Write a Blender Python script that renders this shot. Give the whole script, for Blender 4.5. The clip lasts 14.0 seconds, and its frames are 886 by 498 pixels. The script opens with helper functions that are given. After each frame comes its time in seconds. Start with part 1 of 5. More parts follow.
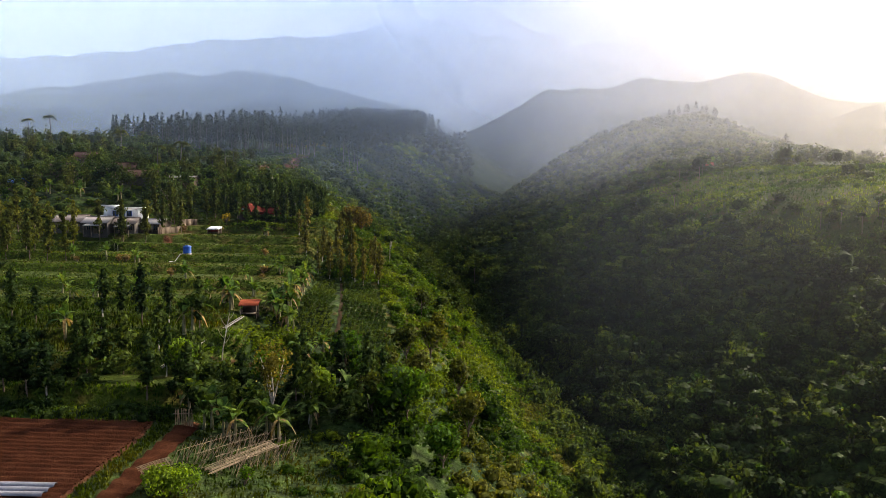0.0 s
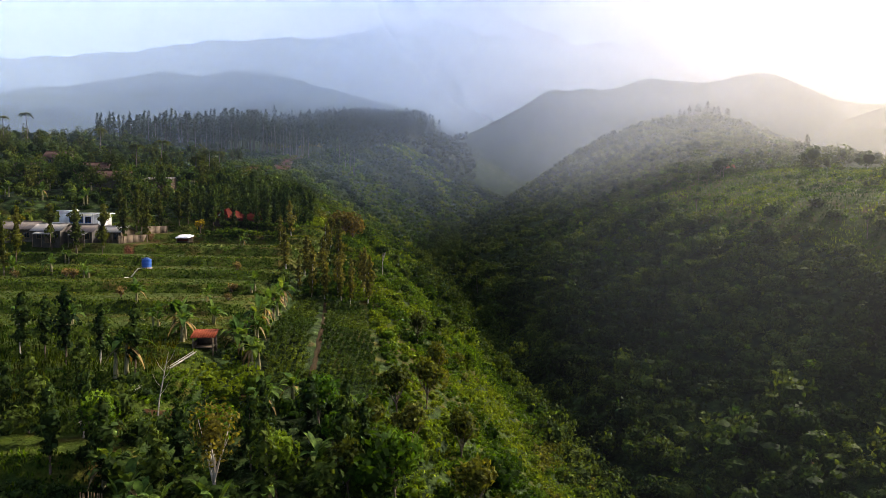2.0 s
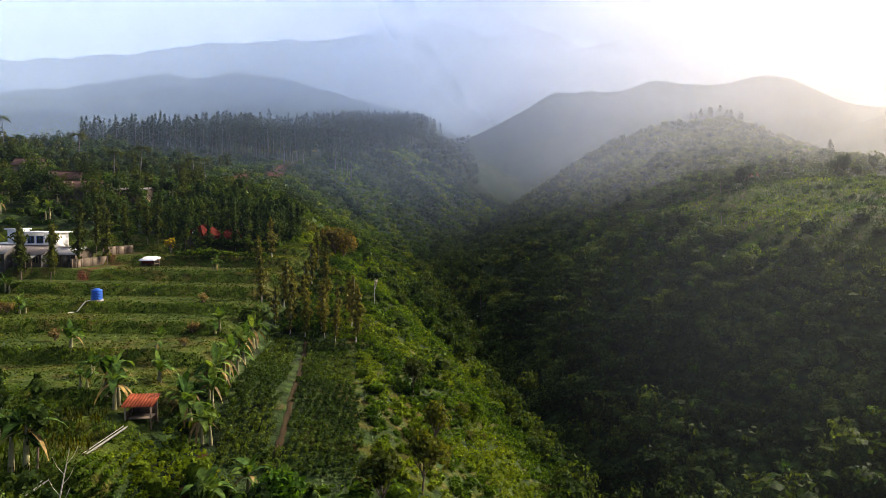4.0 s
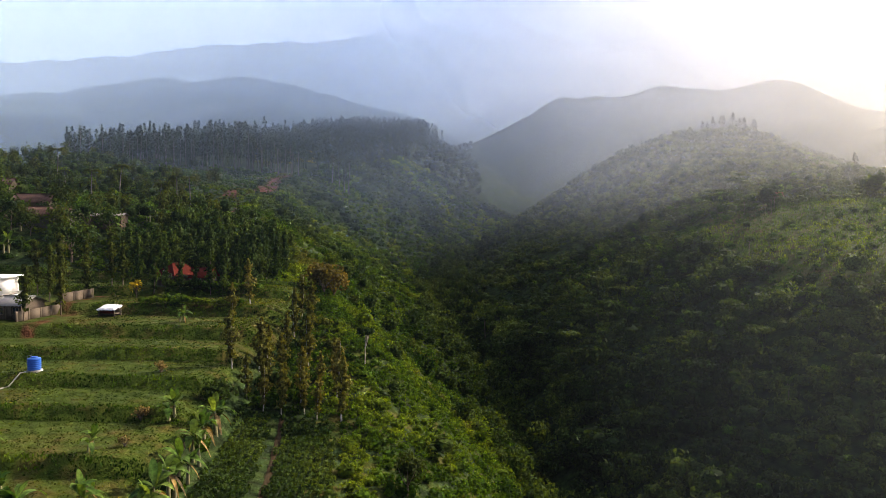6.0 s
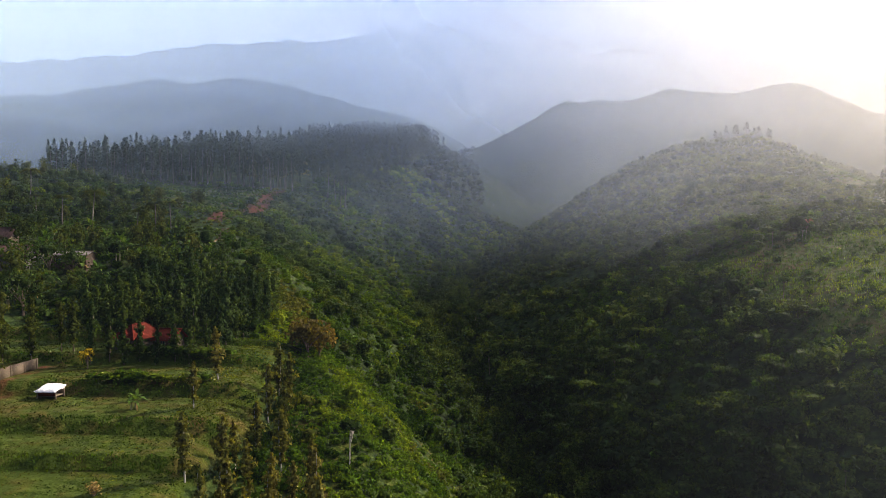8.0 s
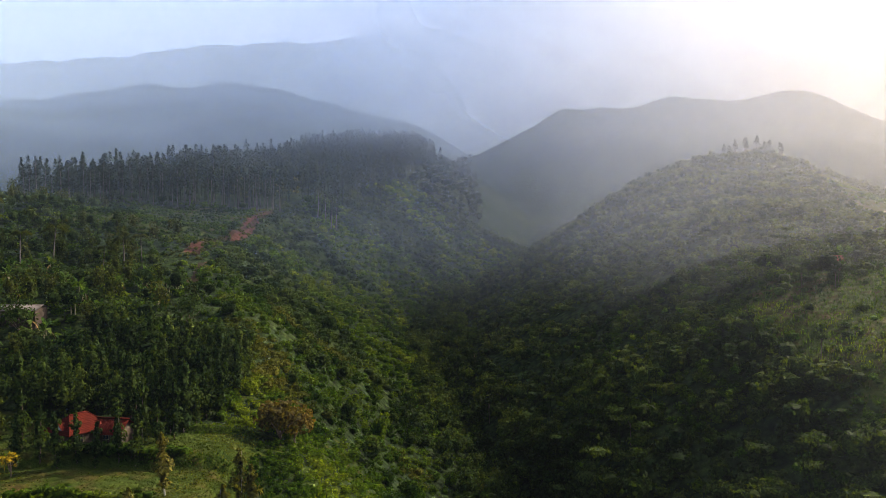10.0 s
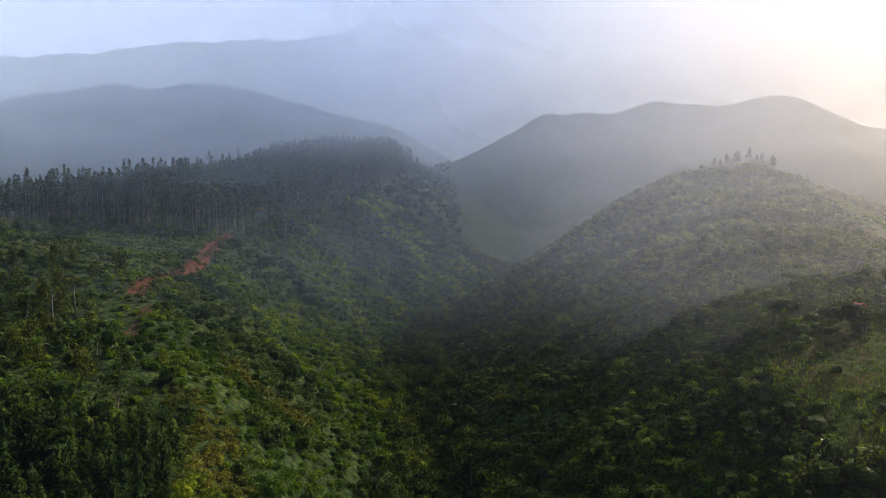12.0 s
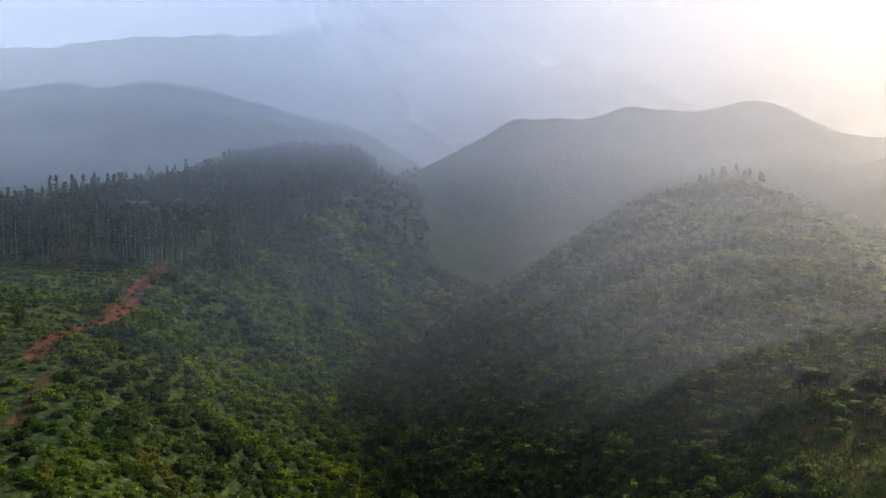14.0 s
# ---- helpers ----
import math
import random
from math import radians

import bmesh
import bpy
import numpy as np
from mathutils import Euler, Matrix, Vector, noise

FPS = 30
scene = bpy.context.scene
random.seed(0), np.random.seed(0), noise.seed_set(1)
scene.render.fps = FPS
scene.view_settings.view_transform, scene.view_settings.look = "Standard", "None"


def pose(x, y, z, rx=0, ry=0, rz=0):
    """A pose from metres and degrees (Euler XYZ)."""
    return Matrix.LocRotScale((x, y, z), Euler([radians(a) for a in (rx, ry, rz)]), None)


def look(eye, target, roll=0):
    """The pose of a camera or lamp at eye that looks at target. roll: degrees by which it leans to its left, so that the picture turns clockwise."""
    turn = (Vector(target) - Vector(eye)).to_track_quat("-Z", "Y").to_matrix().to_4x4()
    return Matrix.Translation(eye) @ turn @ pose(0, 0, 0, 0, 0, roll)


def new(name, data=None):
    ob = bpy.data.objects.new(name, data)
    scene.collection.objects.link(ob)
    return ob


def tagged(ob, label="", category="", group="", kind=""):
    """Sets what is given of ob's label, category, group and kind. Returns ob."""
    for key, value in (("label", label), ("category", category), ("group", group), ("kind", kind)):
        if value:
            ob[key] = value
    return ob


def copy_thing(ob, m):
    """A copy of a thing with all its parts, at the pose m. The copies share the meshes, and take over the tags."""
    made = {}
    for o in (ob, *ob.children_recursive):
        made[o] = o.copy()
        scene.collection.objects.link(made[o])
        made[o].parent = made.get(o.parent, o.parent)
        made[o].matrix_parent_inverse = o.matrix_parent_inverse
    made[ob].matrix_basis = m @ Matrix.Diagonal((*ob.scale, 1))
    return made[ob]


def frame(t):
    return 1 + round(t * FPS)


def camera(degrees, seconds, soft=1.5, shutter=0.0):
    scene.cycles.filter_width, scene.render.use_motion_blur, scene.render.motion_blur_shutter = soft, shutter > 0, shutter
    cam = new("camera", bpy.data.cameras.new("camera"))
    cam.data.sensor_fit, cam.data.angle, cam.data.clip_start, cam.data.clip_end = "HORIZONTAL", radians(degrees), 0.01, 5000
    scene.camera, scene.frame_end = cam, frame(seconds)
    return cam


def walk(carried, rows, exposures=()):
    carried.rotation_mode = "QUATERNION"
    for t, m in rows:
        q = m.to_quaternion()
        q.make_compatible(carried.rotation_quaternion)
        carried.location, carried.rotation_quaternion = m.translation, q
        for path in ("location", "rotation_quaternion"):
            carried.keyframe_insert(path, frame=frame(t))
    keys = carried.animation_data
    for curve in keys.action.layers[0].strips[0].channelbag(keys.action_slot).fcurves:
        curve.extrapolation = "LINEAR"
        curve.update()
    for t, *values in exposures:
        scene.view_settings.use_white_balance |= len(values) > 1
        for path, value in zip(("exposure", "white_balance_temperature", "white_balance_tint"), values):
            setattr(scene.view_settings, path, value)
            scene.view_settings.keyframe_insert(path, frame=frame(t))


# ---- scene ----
cam = camera(61.9, 14.0, soft=0.6)
METRES, EYE, TILT, LEAN, TURN = 160.0, 60.0, -3.0, 0.0, 0.0
ROWS = [
    (0.0, 0.0, 0.0, 0.0, 0.0, -0.0, -0.0),
    (0.5, 0.0002, 0.0315, 0.0019, 0.01, -0.02, -0.05),
    (1.0, 0.0004, 0.0637, 0.0051, 0.02, -0.01, -0.11),
    (1.5, 0.0004, 0.0959, 0.0086, 0.02, 0.09, -0.14),
    (2.0, 0.0005, 0.127, 0.0129, 0.04, 0.17, -0.17),
    (2.5, 0.0005, 0.1575, 0.0172, 0.06, 0.24, -0.19),
    (3.0, 0.0006, 0.1872, 0.0227, 0.08, 0.28, -0.2),
    (5.5, 0.0008, 0.3253, 0.0717, 0.26, 0.45, -0.25),
    (6.0, 0.0008, 0.3511, 0.0857, 0.29, 0.45, -0.25),
    (6.5, 0.0008, 0.3788, 0.101, 0.34, 0.4, -0.23),
    (7.0, 0.0011, 0.4064, 0.1165, 0.38, 0.34, -0.19),
    (7.5, 0.0012, 0.4351, 0.1322, 0.42, 0.28, -0.22),
    (8.0, 0.0014, 0.464, 0.1485, 0.42, 0.27, -0.22),
    (10.5, 0.0031, 0.6092, 0.2323, 0.11, 0.26, -0.19),
    (11.0, 0.0036, 0.6413, 0.25, -0.11, 0.22, -0.17),
    (11.5, 0.0042, 0.6799, 0.2689, -0.77, 0.14, -0.11),
    (12.0, 0.0052, 0.7231, 0.2878, -1.48, 0.04, -0.07),
    (12.5, 0.0065, 0.7694, 0.307, -2.27, -0.04, -0.06),
    (13.0, 0.0094, 0.8175, 0.3265, -2.9, -0.08, -0.01),
    (13.5, 0.0118, 0.8668, 0.3474, -3.48, -0.16, 0.02),
    (14.0, 0.0165, 0.9183, 0.3685, -3.98, -0.23, 0.09),
]
walk(cam, [(t, pose(0, 0, EYE, TILT, LEAN, TURN) @ pose(METRES * x, METRES * y, METRES * z, 90 + pitch, roll, yaw)) for t, x, y, z, yaw, pitch, roll in ROWS],
     exposures=[(0.0, 1.26, 6700, 14), (8.0, 1.2, 6700, 14), (14.0, 0.94, 6700, 14)])

# ---- light ----
SUN_AZ, SUN_EL = 55.0, 33.0     # degrees to the right of the way ahead, and above the horizon
world = bpy.data.worlds.new("hazy_morning_sky")
scene.world = world
world.use_nodes = True
wn = world.node_tree
sky = wn.nodes.new("ShaderNodeTexSky")
sky.sky_type = "NISHITA"
sky.sun_disc = False
sky.sun_elevation, sky.sun_rotation = radians(SUN_EL), radians(SUN_AZ)
sky.altitude, sky.air_density, sky.dust_density, sky.ozone_density = 600, 0.7, 9.0, 1.0
wn.nodes["Background"].inputs["Strength"].default_value = 0.138
wn.links.new(sky.outputs[0], wn.nodes["Background"].inputs["Color"])

sun = new("sun", bpy.data.lights.new("sun", "SUN"))
sun.data.energy, sun.data.angle, sun.data.color = 3.6, radians(0.6), (1.0, 0.9, 0.74)
sun_way = Vector((math.sin(radians(SUN_AZ)) * math.cos(radians(SUN_EL)), math.cos(radians(SUN_AZ)) * math.cos(radians(SUN_EL)), math.sin(radians(SUN_EL))))
sun.matrix_world = look(sun_way * 900, (0, 0, 0))
scene.cycles.transparent_max_bounces = 96

# ---- materials ----
def nodes_of(name):
    m = bpy.data.materials.new(name)
    m.use_nodes = True
    t = m.node_tree
    return m, t, t.nodes["Principled BSDF"]


def add(t, kind, **values):
    n = t.nodes.new(kind)
    for k, v in values.items():
        n.inputs[k.replace("_", " ")].default_value = v
    return n


def ramp(t, source, *stops):
    """A colour ramp over source, from (position, colour) stops."""
    n = t.nodes.new("ShaderNodeValToRGB")
    e = n.color_ramp.elements
    while len(e) < len(stops):
        e.new(0.5)
    for el, (p, c) in zip(e, stops):
        el.position, el.color = p, (*c, 1)
    t.links.new(source, n.inputs[0])
    return n.outputs[0]


def noise_of(t, scale, detail=4.0, where=None, rough=0.55):
    n = add(t, "ShaderNodeTexNoise", Scale=scale, Detail=detail, Roughness=rough)
    if where is None:
        where = t.nodes.new("ShaderNodeNewGeometry").outputs["Position"]
    t.links.new(where, n.inputs["Vector"])
    return n.outputs["Fac"]


def mix(t, fac, a, b, how="MIX"):
    n = t.nodes.new("ShaderNodeMix")
    n.data_type, n.blend_type = "RGBA", how
    for sock, v in ((n.inputs["Factor"], fac), (n.inputs[6], a), (n.inputs[7], b)):
        if isinstance(v, bpy.types.NodeSocket):
            t.links.new(v, sock)
        elif isinstance(v, (int, float)):
            sock.default_value = v
        else:
            sock.default_value = (*v, 1)
    return n.outputs[2]


def math_of(t, op, a, b=0.0, clamp=False):
    n = t.nodes.new("ShaderNodeMath")
    n.operation, n.use_clamp = op, clamp
    for sock, v in zip(n.inputs, (a, b)):
        if isinstance(v, bpy.types.NodeSocket):
            t.links.new(v, sock)
        else:
            sock.default_value = v
    return n.outputs[0]


def bump(t, b, height, strength=0.5, distance=0.1):
    n = add(t, "ShaderNodeBump", Strength=strength, Distance=distance)
    t.links.new(height, n.inputs["Height"])
    t.links.new(n.outputs[0], b.inputs["Normal"])


def leaf_material(name, dark, mid, light, through_light=0.38, patch=0.07):
    """Foliage: each leaf its own tone, whole plants in drifting tones, some light let through."""
    m, t, b = nodes_of(name)
    g = t.nodes.new("ShaderNodeNewGeometry")
    tone = ramp(t, noise_of(t, patch, 3.0), (0.38, dark), (0.5, mid), (0.63, light))
    each = ramp(t, g.outputs["Random Per Island"], (0.0, (0.7, 0.72, 0.7)), (0.75, (1.0, 1.0, 1.0)), (1.0, (1.4, 1.32, 1.05)))
    col = mix(t, 1.0, tone, each, "MULTIPLY")
    col = mix(t, 1.0, col, ramp(t, noise_of(t, 2.2, 4.0), (0.33, (0.42, 0.42, 0.42)), (0.67, (1.5, 1.5, 1.3))), "MULTIPLY")
    info = t.nodes.new("ShaderNodeObjectInfo")
    whole = ramp(t, info.outputs["Random"], (0.0, (0.75, 0.8, 0.85)), (1.0, (1.25, 1.15, 0.9)))
    col = mix(t, 1.0, col, whole, "MULTIPLY")
    t.links.new(col, b.inputs["Base Color"])
    b.inputs["Roughness"].default_value = 0.65
    b.inputs["Specular IOR Level"].default_value = 0.04
    tr = t.nodes.new("ShaderNodeBsdfTranslucent")
    t.links.new(mix(t, 1.0, col, (1.5, 1.4, 0.5), "MULTIPLY"), tr.inputs["Color"])
    mx = add(t, "ShaderNodeMixShader", Fac=through_light)
    t.links.new(b.outputs[0], mx.inputs[1])
    t.links.new(tr.outputs[0], mx.inputs[2])
    t.links.new(mx.outputs[0], t.nodes["Material Output"].inputs["Surface"])
    return m


def plain(name, a, b_col, scale=2.0, rough=0.8, metal=0.0, relief=0.3, distance=0.05):
    """A worn surface between two tones at two scales, with relief."""
    m, t, b = nodes_of(name)
    big, fine = noise_of(t, scale * 0.25, 5.0), noise_of(t, scale * 4, 6.0)
    f = math_of(t, "ADD", math_of(t, "MULTIPLY", big, 0.6), math_of(t, "MULTIPLY", fine, 0.4))
    t.links.new(ramp(t, f, (0.35, a), (0.65, b_col)), b.inputs["Base Color"])
    b.inputs["Roughness"].default_value, b.inputs["Metallic"].default_value = rough, metal
    b.inputs["Specular IOR Level"].default_value = 0.08 if rough > 0.75 else 0.4
    bump(t, b, fine, relief, distance)
    return m


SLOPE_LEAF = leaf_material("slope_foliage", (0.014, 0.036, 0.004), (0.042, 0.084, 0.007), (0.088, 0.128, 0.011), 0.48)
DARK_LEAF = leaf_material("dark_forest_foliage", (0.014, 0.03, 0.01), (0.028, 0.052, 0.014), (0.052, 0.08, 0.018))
PINE_LEAF = leaf_material("pine_needles", (0.009, 0.02, 0.01), (0.014, 0.028, 0.012), (0.024, 0.038, 0.013), 0.12)
RIM_LEAF = leaf_material("dull_brown_green_foliage", (0.06, 0.066, 0.016), (0.095, 0.095, 0.023), (0.135, 0.12, 0.033))
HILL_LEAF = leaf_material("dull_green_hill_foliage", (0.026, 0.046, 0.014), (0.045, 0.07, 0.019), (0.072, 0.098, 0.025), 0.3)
OLIVE_LEAF = leaf_material("olive_foliage", (0.028, 0.042, 0.009), (0.05, 0.065, 0.012), (0.08, 0.088, 0.018))
YELLOW_LEAF = leaf_material("yellowing_foliage", (0.06, 0.062, 0.013), (0.09, 0.086, 0.018), (0.13, 0.115, 0.024))
BROWN_LEAF = leaf_material("browning_foliage", (0.06, 0.05, 0.014), (0.09, 0.07, 0.02), (0.13, 0.095, 0.028))
BRIGHT_LEAF = leaf_material("fresh_green_foliage", (0.035, 0.085, 0.008), (0.06, 0.12, 0.01), (0.1, 0.16, 0.014))
BANANA_LEAF = leaf_material("banana_leaf", (0.03, 0.07, 0.014), (0.055, 0.105, 0.022), (0.09, 0.14, 0.035), 0.35, 0.3)
DRY_LEAF = leaf_material("dry_leaf", (0.1, 0.07, 0.035), (0.16, 0.11, 0.055), (0.22, 0.16, 0.08), 0.2, 0.3)
GRASS_LEAF = leaf_material("grass_blades", (0.018, 0.035, 0.002), (0.033, 0.052, 0.003), (0.056, 0.056, 0.006), 0.3, 0.12)
CROP_LEAF = leaf_material("young_crop_blades", (0.03, 0.052, 0.004), (0.052, 0.073, 0.006), (0.08, 0.088, 0.01), 0.35, 0.15)
FLOWER_LEAF = leaf_material("yellow_blossom", (0.2, 0.15, 0.012), (0.3, 0.22, 0.015), (0.38, 0.28, 0.02), 0.3)
PALE_BARK = plain("pale_bark", (0.22, 0.19, 0.15), (0.42, 0.38, 0.32), 3.0, 0.9)
PINE_BARK = plain("pine_bark", (0.05, 0.042, 0.035), (0.16, 0.14, 0.115), 3.0, 0.9)
PALM_BARK = plain("grey_palm_bark", (0.07, 0.06, 0.05), (0.16, 0.14, 0.115), 3.0, 0.9)
BARK = plain("brown_bark", (0.07, 0.05, 0.035), (0.16, 0.12, 0.09), 3.0, 0.9)


def ground_material():
    """Soil, grass and undergrowth; which one shows follows the lie of the plots in the plan."""
    m, t, b = nodes_of("valley_ground")
    p = t.nodes.new("ShaderNodeNewGeometry").outputs["Position"]
    big, mid, fine = noise_of(t, 0.03, 5.0, p), noise_of(t, 0.35, 6.0, p), noise_of(t, 4.0, 6.0, p)
    f = math_of(t, "ADD", math_of(t, "MULTIPLY", big, 0.45), math_of(t, "MULTIPLY", mid, 0.55))
    under = ramp(t, f, (0.3, (0.012, 0.022, 0.006)), (0.5, (0.022, 0.04, 0.008)), (0.7, (0.045, 0.06, 0.012)))
    grass = ramp(t, f, (0.32, (0.018, 0.034, 0.002)), (0.5, (0.033, 0.05, 0.003)), (0.61, (0.056, 0.046, 0.008)), (0.72, (0.07, 0.036, 0.015)))
    soil = ramp(t, math_of(t, "ADD", math_of(t, "MULTIPLY", mid, 0.5), math_of(t, "MULTIPLY", fine, 0.5)),
                (0.35, (0.04, 0.013, 0.006)), (0.65, (0.095, 0.034, 0.015)))
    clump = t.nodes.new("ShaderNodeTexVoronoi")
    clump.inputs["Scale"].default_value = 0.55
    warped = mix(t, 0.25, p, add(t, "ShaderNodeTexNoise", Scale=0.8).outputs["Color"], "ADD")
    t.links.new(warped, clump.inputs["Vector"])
    # Clump tops lightened and gaps darkened in colour, as shade between plants.
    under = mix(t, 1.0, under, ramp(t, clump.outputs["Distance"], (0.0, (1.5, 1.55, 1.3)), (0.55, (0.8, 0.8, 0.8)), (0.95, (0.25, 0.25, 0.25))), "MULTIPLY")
    kinds = t.nodes.new("ShaderNodeVertexColor")
    kinds.layer_name = "ground_kind"
    sep = t.nodes.new("ShaderNodeSeparateColor")
    t.links.new(kinds.outputs[0], sep.inputs[0])
    ragged = math_of(t, "MULTIPLY", math_of(t, "SUBTRACT", mid, 0.5), 1.2)
    g = math_of(t, "ADD", sep.outputs[1], ragged, True)
    s = math_of(t, "ADD", sep.outputs[0], math_of(t, "MULTIPLY", ragged, 0.8), True)
    sharp_g = ramp(t, g, (0.4, (0, 0, 0)), (0.6, (1, 1, 1)))
    sharp_s = ramp(t, s, (0.42, (0, 0, 0)), (0.58, (1, 1, 1)))
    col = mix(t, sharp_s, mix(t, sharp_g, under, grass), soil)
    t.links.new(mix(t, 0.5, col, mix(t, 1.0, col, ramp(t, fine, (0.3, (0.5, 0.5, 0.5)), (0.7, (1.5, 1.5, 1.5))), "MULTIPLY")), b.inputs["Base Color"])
    b.inputs["Roughness"].default_value = 0.95
    b.inputs["Specular IOR Level"].default_value = 0.1
    bump(t, b, math_of(t, "ADD", math_of(t, "SUBTRACT", mid, math_of(t, "MULTIPLY", clump.outputs["Distance"], 0.7)), math_of(t, "MULTIPLY", fine, 0.3)), 0.9, 0.9)
    return m


def mist_material(density, blue, white, far, gap=None):
    """Thin hanging mist: most light passes, the rest is scattered on. It lies thin in the hollows, thicker on the sun's
    side and as cloud on the heights. Its colour imitates sun glow, blue to white by bearing. gap: height of a clear
    lane along the valley.
    """
    m, t, b = nodes_of("hanging_mist")
    p = t.nodes.new("ShaderNodeNewGeometry").outputs["Position"]
    xyz = t.nodes.new("ShaderNodeSeparateXYZ")
    t.links.new(p, xyz.inputs[0])

    def rising(value, a, b_, low, high):
        n = t.nodes.new("ShaderNodeMapRange")
        n.interpolation_type = "SMOOTHSTEP"
        for sock, v in zip(n.inputs[1:5], (a, b_, low, high)):
            sock.default_value = v
        t.links.new(value, n.inputs[0])
        return n.outputs[0]
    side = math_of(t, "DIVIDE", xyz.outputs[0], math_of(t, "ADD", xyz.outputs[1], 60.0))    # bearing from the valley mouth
    sun_glow = rising(side, -0.15, 0.55, 0.0, 1.0)
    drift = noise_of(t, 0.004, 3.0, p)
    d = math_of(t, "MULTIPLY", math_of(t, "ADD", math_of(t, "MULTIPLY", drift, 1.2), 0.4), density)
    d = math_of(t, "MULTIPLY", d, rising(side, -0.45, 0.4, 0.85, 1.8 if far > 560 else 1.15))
    floor_, full = (42.0, 75.0) if far < 160 else (60.0, 84.0) if far < 330 else (38.0, 88.0) if far < 480 else (62.0, 150.0)
    body = rising(xyz.outputs[2], floor_, full, 0.01, 1.0)
    if far < 330:     # a shallow layer over the fields
        body = math_of(t, "MULTIPLY", body, rising(xyz.outputs[2], 80.0, 100.0, 1.0, 0.06))
    if far < 560:     # it clings to the hill on the sun's side
        out, up_ = ((0.03 * far, 0.24 * far, 0.0, 4.5), (34.0, 60.0)) if far < 135 else ((20.0, 75.0, 0.0, 4.0 if far < 330 else 0.6), (46.0, 88.0))
        body = math_of(t, "ADD", body, math_of(t, "MULTIPLY", rising(xyz.outputs[0], *out), rising(xyz.outputs[2], *up_, 0.0, 1.0)))
    d = math_of(t, "MULTIPLY", d, body)
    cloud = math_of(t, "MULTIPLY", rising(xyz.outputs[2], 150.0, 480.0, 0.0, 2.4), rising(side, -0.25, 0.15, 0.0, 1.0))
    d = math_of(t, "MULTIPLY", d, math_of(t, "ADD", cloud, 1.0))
    if gap is not None:
        off = math_of(t, "POWER", math_of(t, "SUBTRACT", xyz.outputs[0], 1.0), 2.0)
        up = math_of(t, "POWER", math_of(t, "SUBTRACT", xyz.outputs[2], gap), 2.0)
        d = math_of(t, "MULTIPLY", d, rising(math_of(t, "SQRT", math_of(t, "ADD", off, up)), 7.0, 19.0, 0.0, 1.0))
    d = math_of(t, "MINIMUM", d, 0.9)
    # Painted sun glow: blue away from the sun, near white towards it.
    tint = mix(t, sun_glow, blue, white)
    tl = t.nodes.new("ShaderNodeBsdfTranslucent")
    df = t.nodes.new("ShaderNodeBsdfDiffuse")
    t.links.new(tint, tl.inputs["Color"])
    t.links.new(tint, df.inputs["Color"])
    both = add(t, "ShaderNodeMixShader", Fac=0.88)
    t.links.new(df.outputs[0], both.inputs[1])
    t.links.new(tl.outputs[0], both.inputs[2])
    clear = t.nodes.new("ShaderNodeBsdfTransparent")
    mx = t.nodes.new("ShaderNodeMixShader")
    t.links.new(d, mx.inputs[0])
    t.links.new(clear.outputs[0], mx.inputs[1])
    t.links.new(both.outputs[0], mx.inputs[2])
    t.links.new(mx.outputs[0], t.nodes["Material Output"].inputs["Surface"])
    return m

# ---- the lie of the land ----
def curve(ys, vs):
    """A smooth line through a few heights or places along the valley."""
    ys, vs = np.array(ys, float), np.array(vs, float)
    m = np.gradient(vs, ys)

    def at(y):
        y = np.clip(np.asarray(y, float), ys[0], ys[-1])
        i = np.clip(np.searchsorted(ys, y) - 1, 0, len(ys) - 2)
        h = ys[i + 1] - ys[i]
        s = (y - ys[i]) / h
        return (vs[i] * (1 + 2 * s) * (1 - s) ** 2 + vs[i + 1] * s * s * (3 - 2 * s)
                + h * (m[i] * s * (1 - s) ** 2 - m[i + 1] * s * s * (1 - s)))
    return at


ALONG = (0, 40, 80, 120, 160, 200, 240, 280, 320, 360, 410, 460, 520, 600, 700, 800, 900)
stream_x = curve(ALONG, (45, 40, 36, 32, 28, 19, 16, 11, 4, -3, -2, 12, 42, 62, 72, 66, 40))
stream_z = curve(ALONG, (-4, 0, 4, 8, 12, 16, 20, 25, 29, 33, 38, 49, 61, 74, 92, 112, 130))
rim_x = curve(ALONG, (-6, -8, -9, -8, -12, -23, -42, -58, -70, -82, -78, -66, -44, -26, -22, -40, -60))
rim_z = curve(ALONG, (33, 35, 37, 42.5, 48, 54, 62, 69, 75, 83, 88, 96, 105, 120, 136, 150, 140))
rise_left = curve((0, 200, 300, 410, 460, 520, 600, 700, 900), (0.06, 0.1, 0.12, 0.13, 0.12, 0.08, 0.04, 0.0, 0.0))
fall_left = curve((0, 250, 350, 420, 480, 600, 700, 900), (0.0, 0.0, 0.02, 0.05, 0.32, 0.45, 0.5, 0.5))
climb_right = curve((0, 160, 215, 300, 400, 460, 520, 700), (0.45, 0.52, 0.69, 0.68, 0.61, 0.72, 0.55, 0.4))
crest_z = curve((0, 120, 160, 215, 250, 300, 340, 360, 400, 435, 460, 500, 540, 600, 700), (40, 50, 58, 68, 72, 79, 88, 91, 97, 104, 110, 122, 116, 98, 88))
crest_lean = curve((0, 200, 300, 400, 500, 700), (0.08, 0.06, 0.0, 0.02, 0.06, 0.0))
crest_fall = curve((0, 280, 350, 440, 500, 700), (0.0, 0.04, 0.26, 0.34, 0.42, 0.3))     # drop beyond the hill's brow
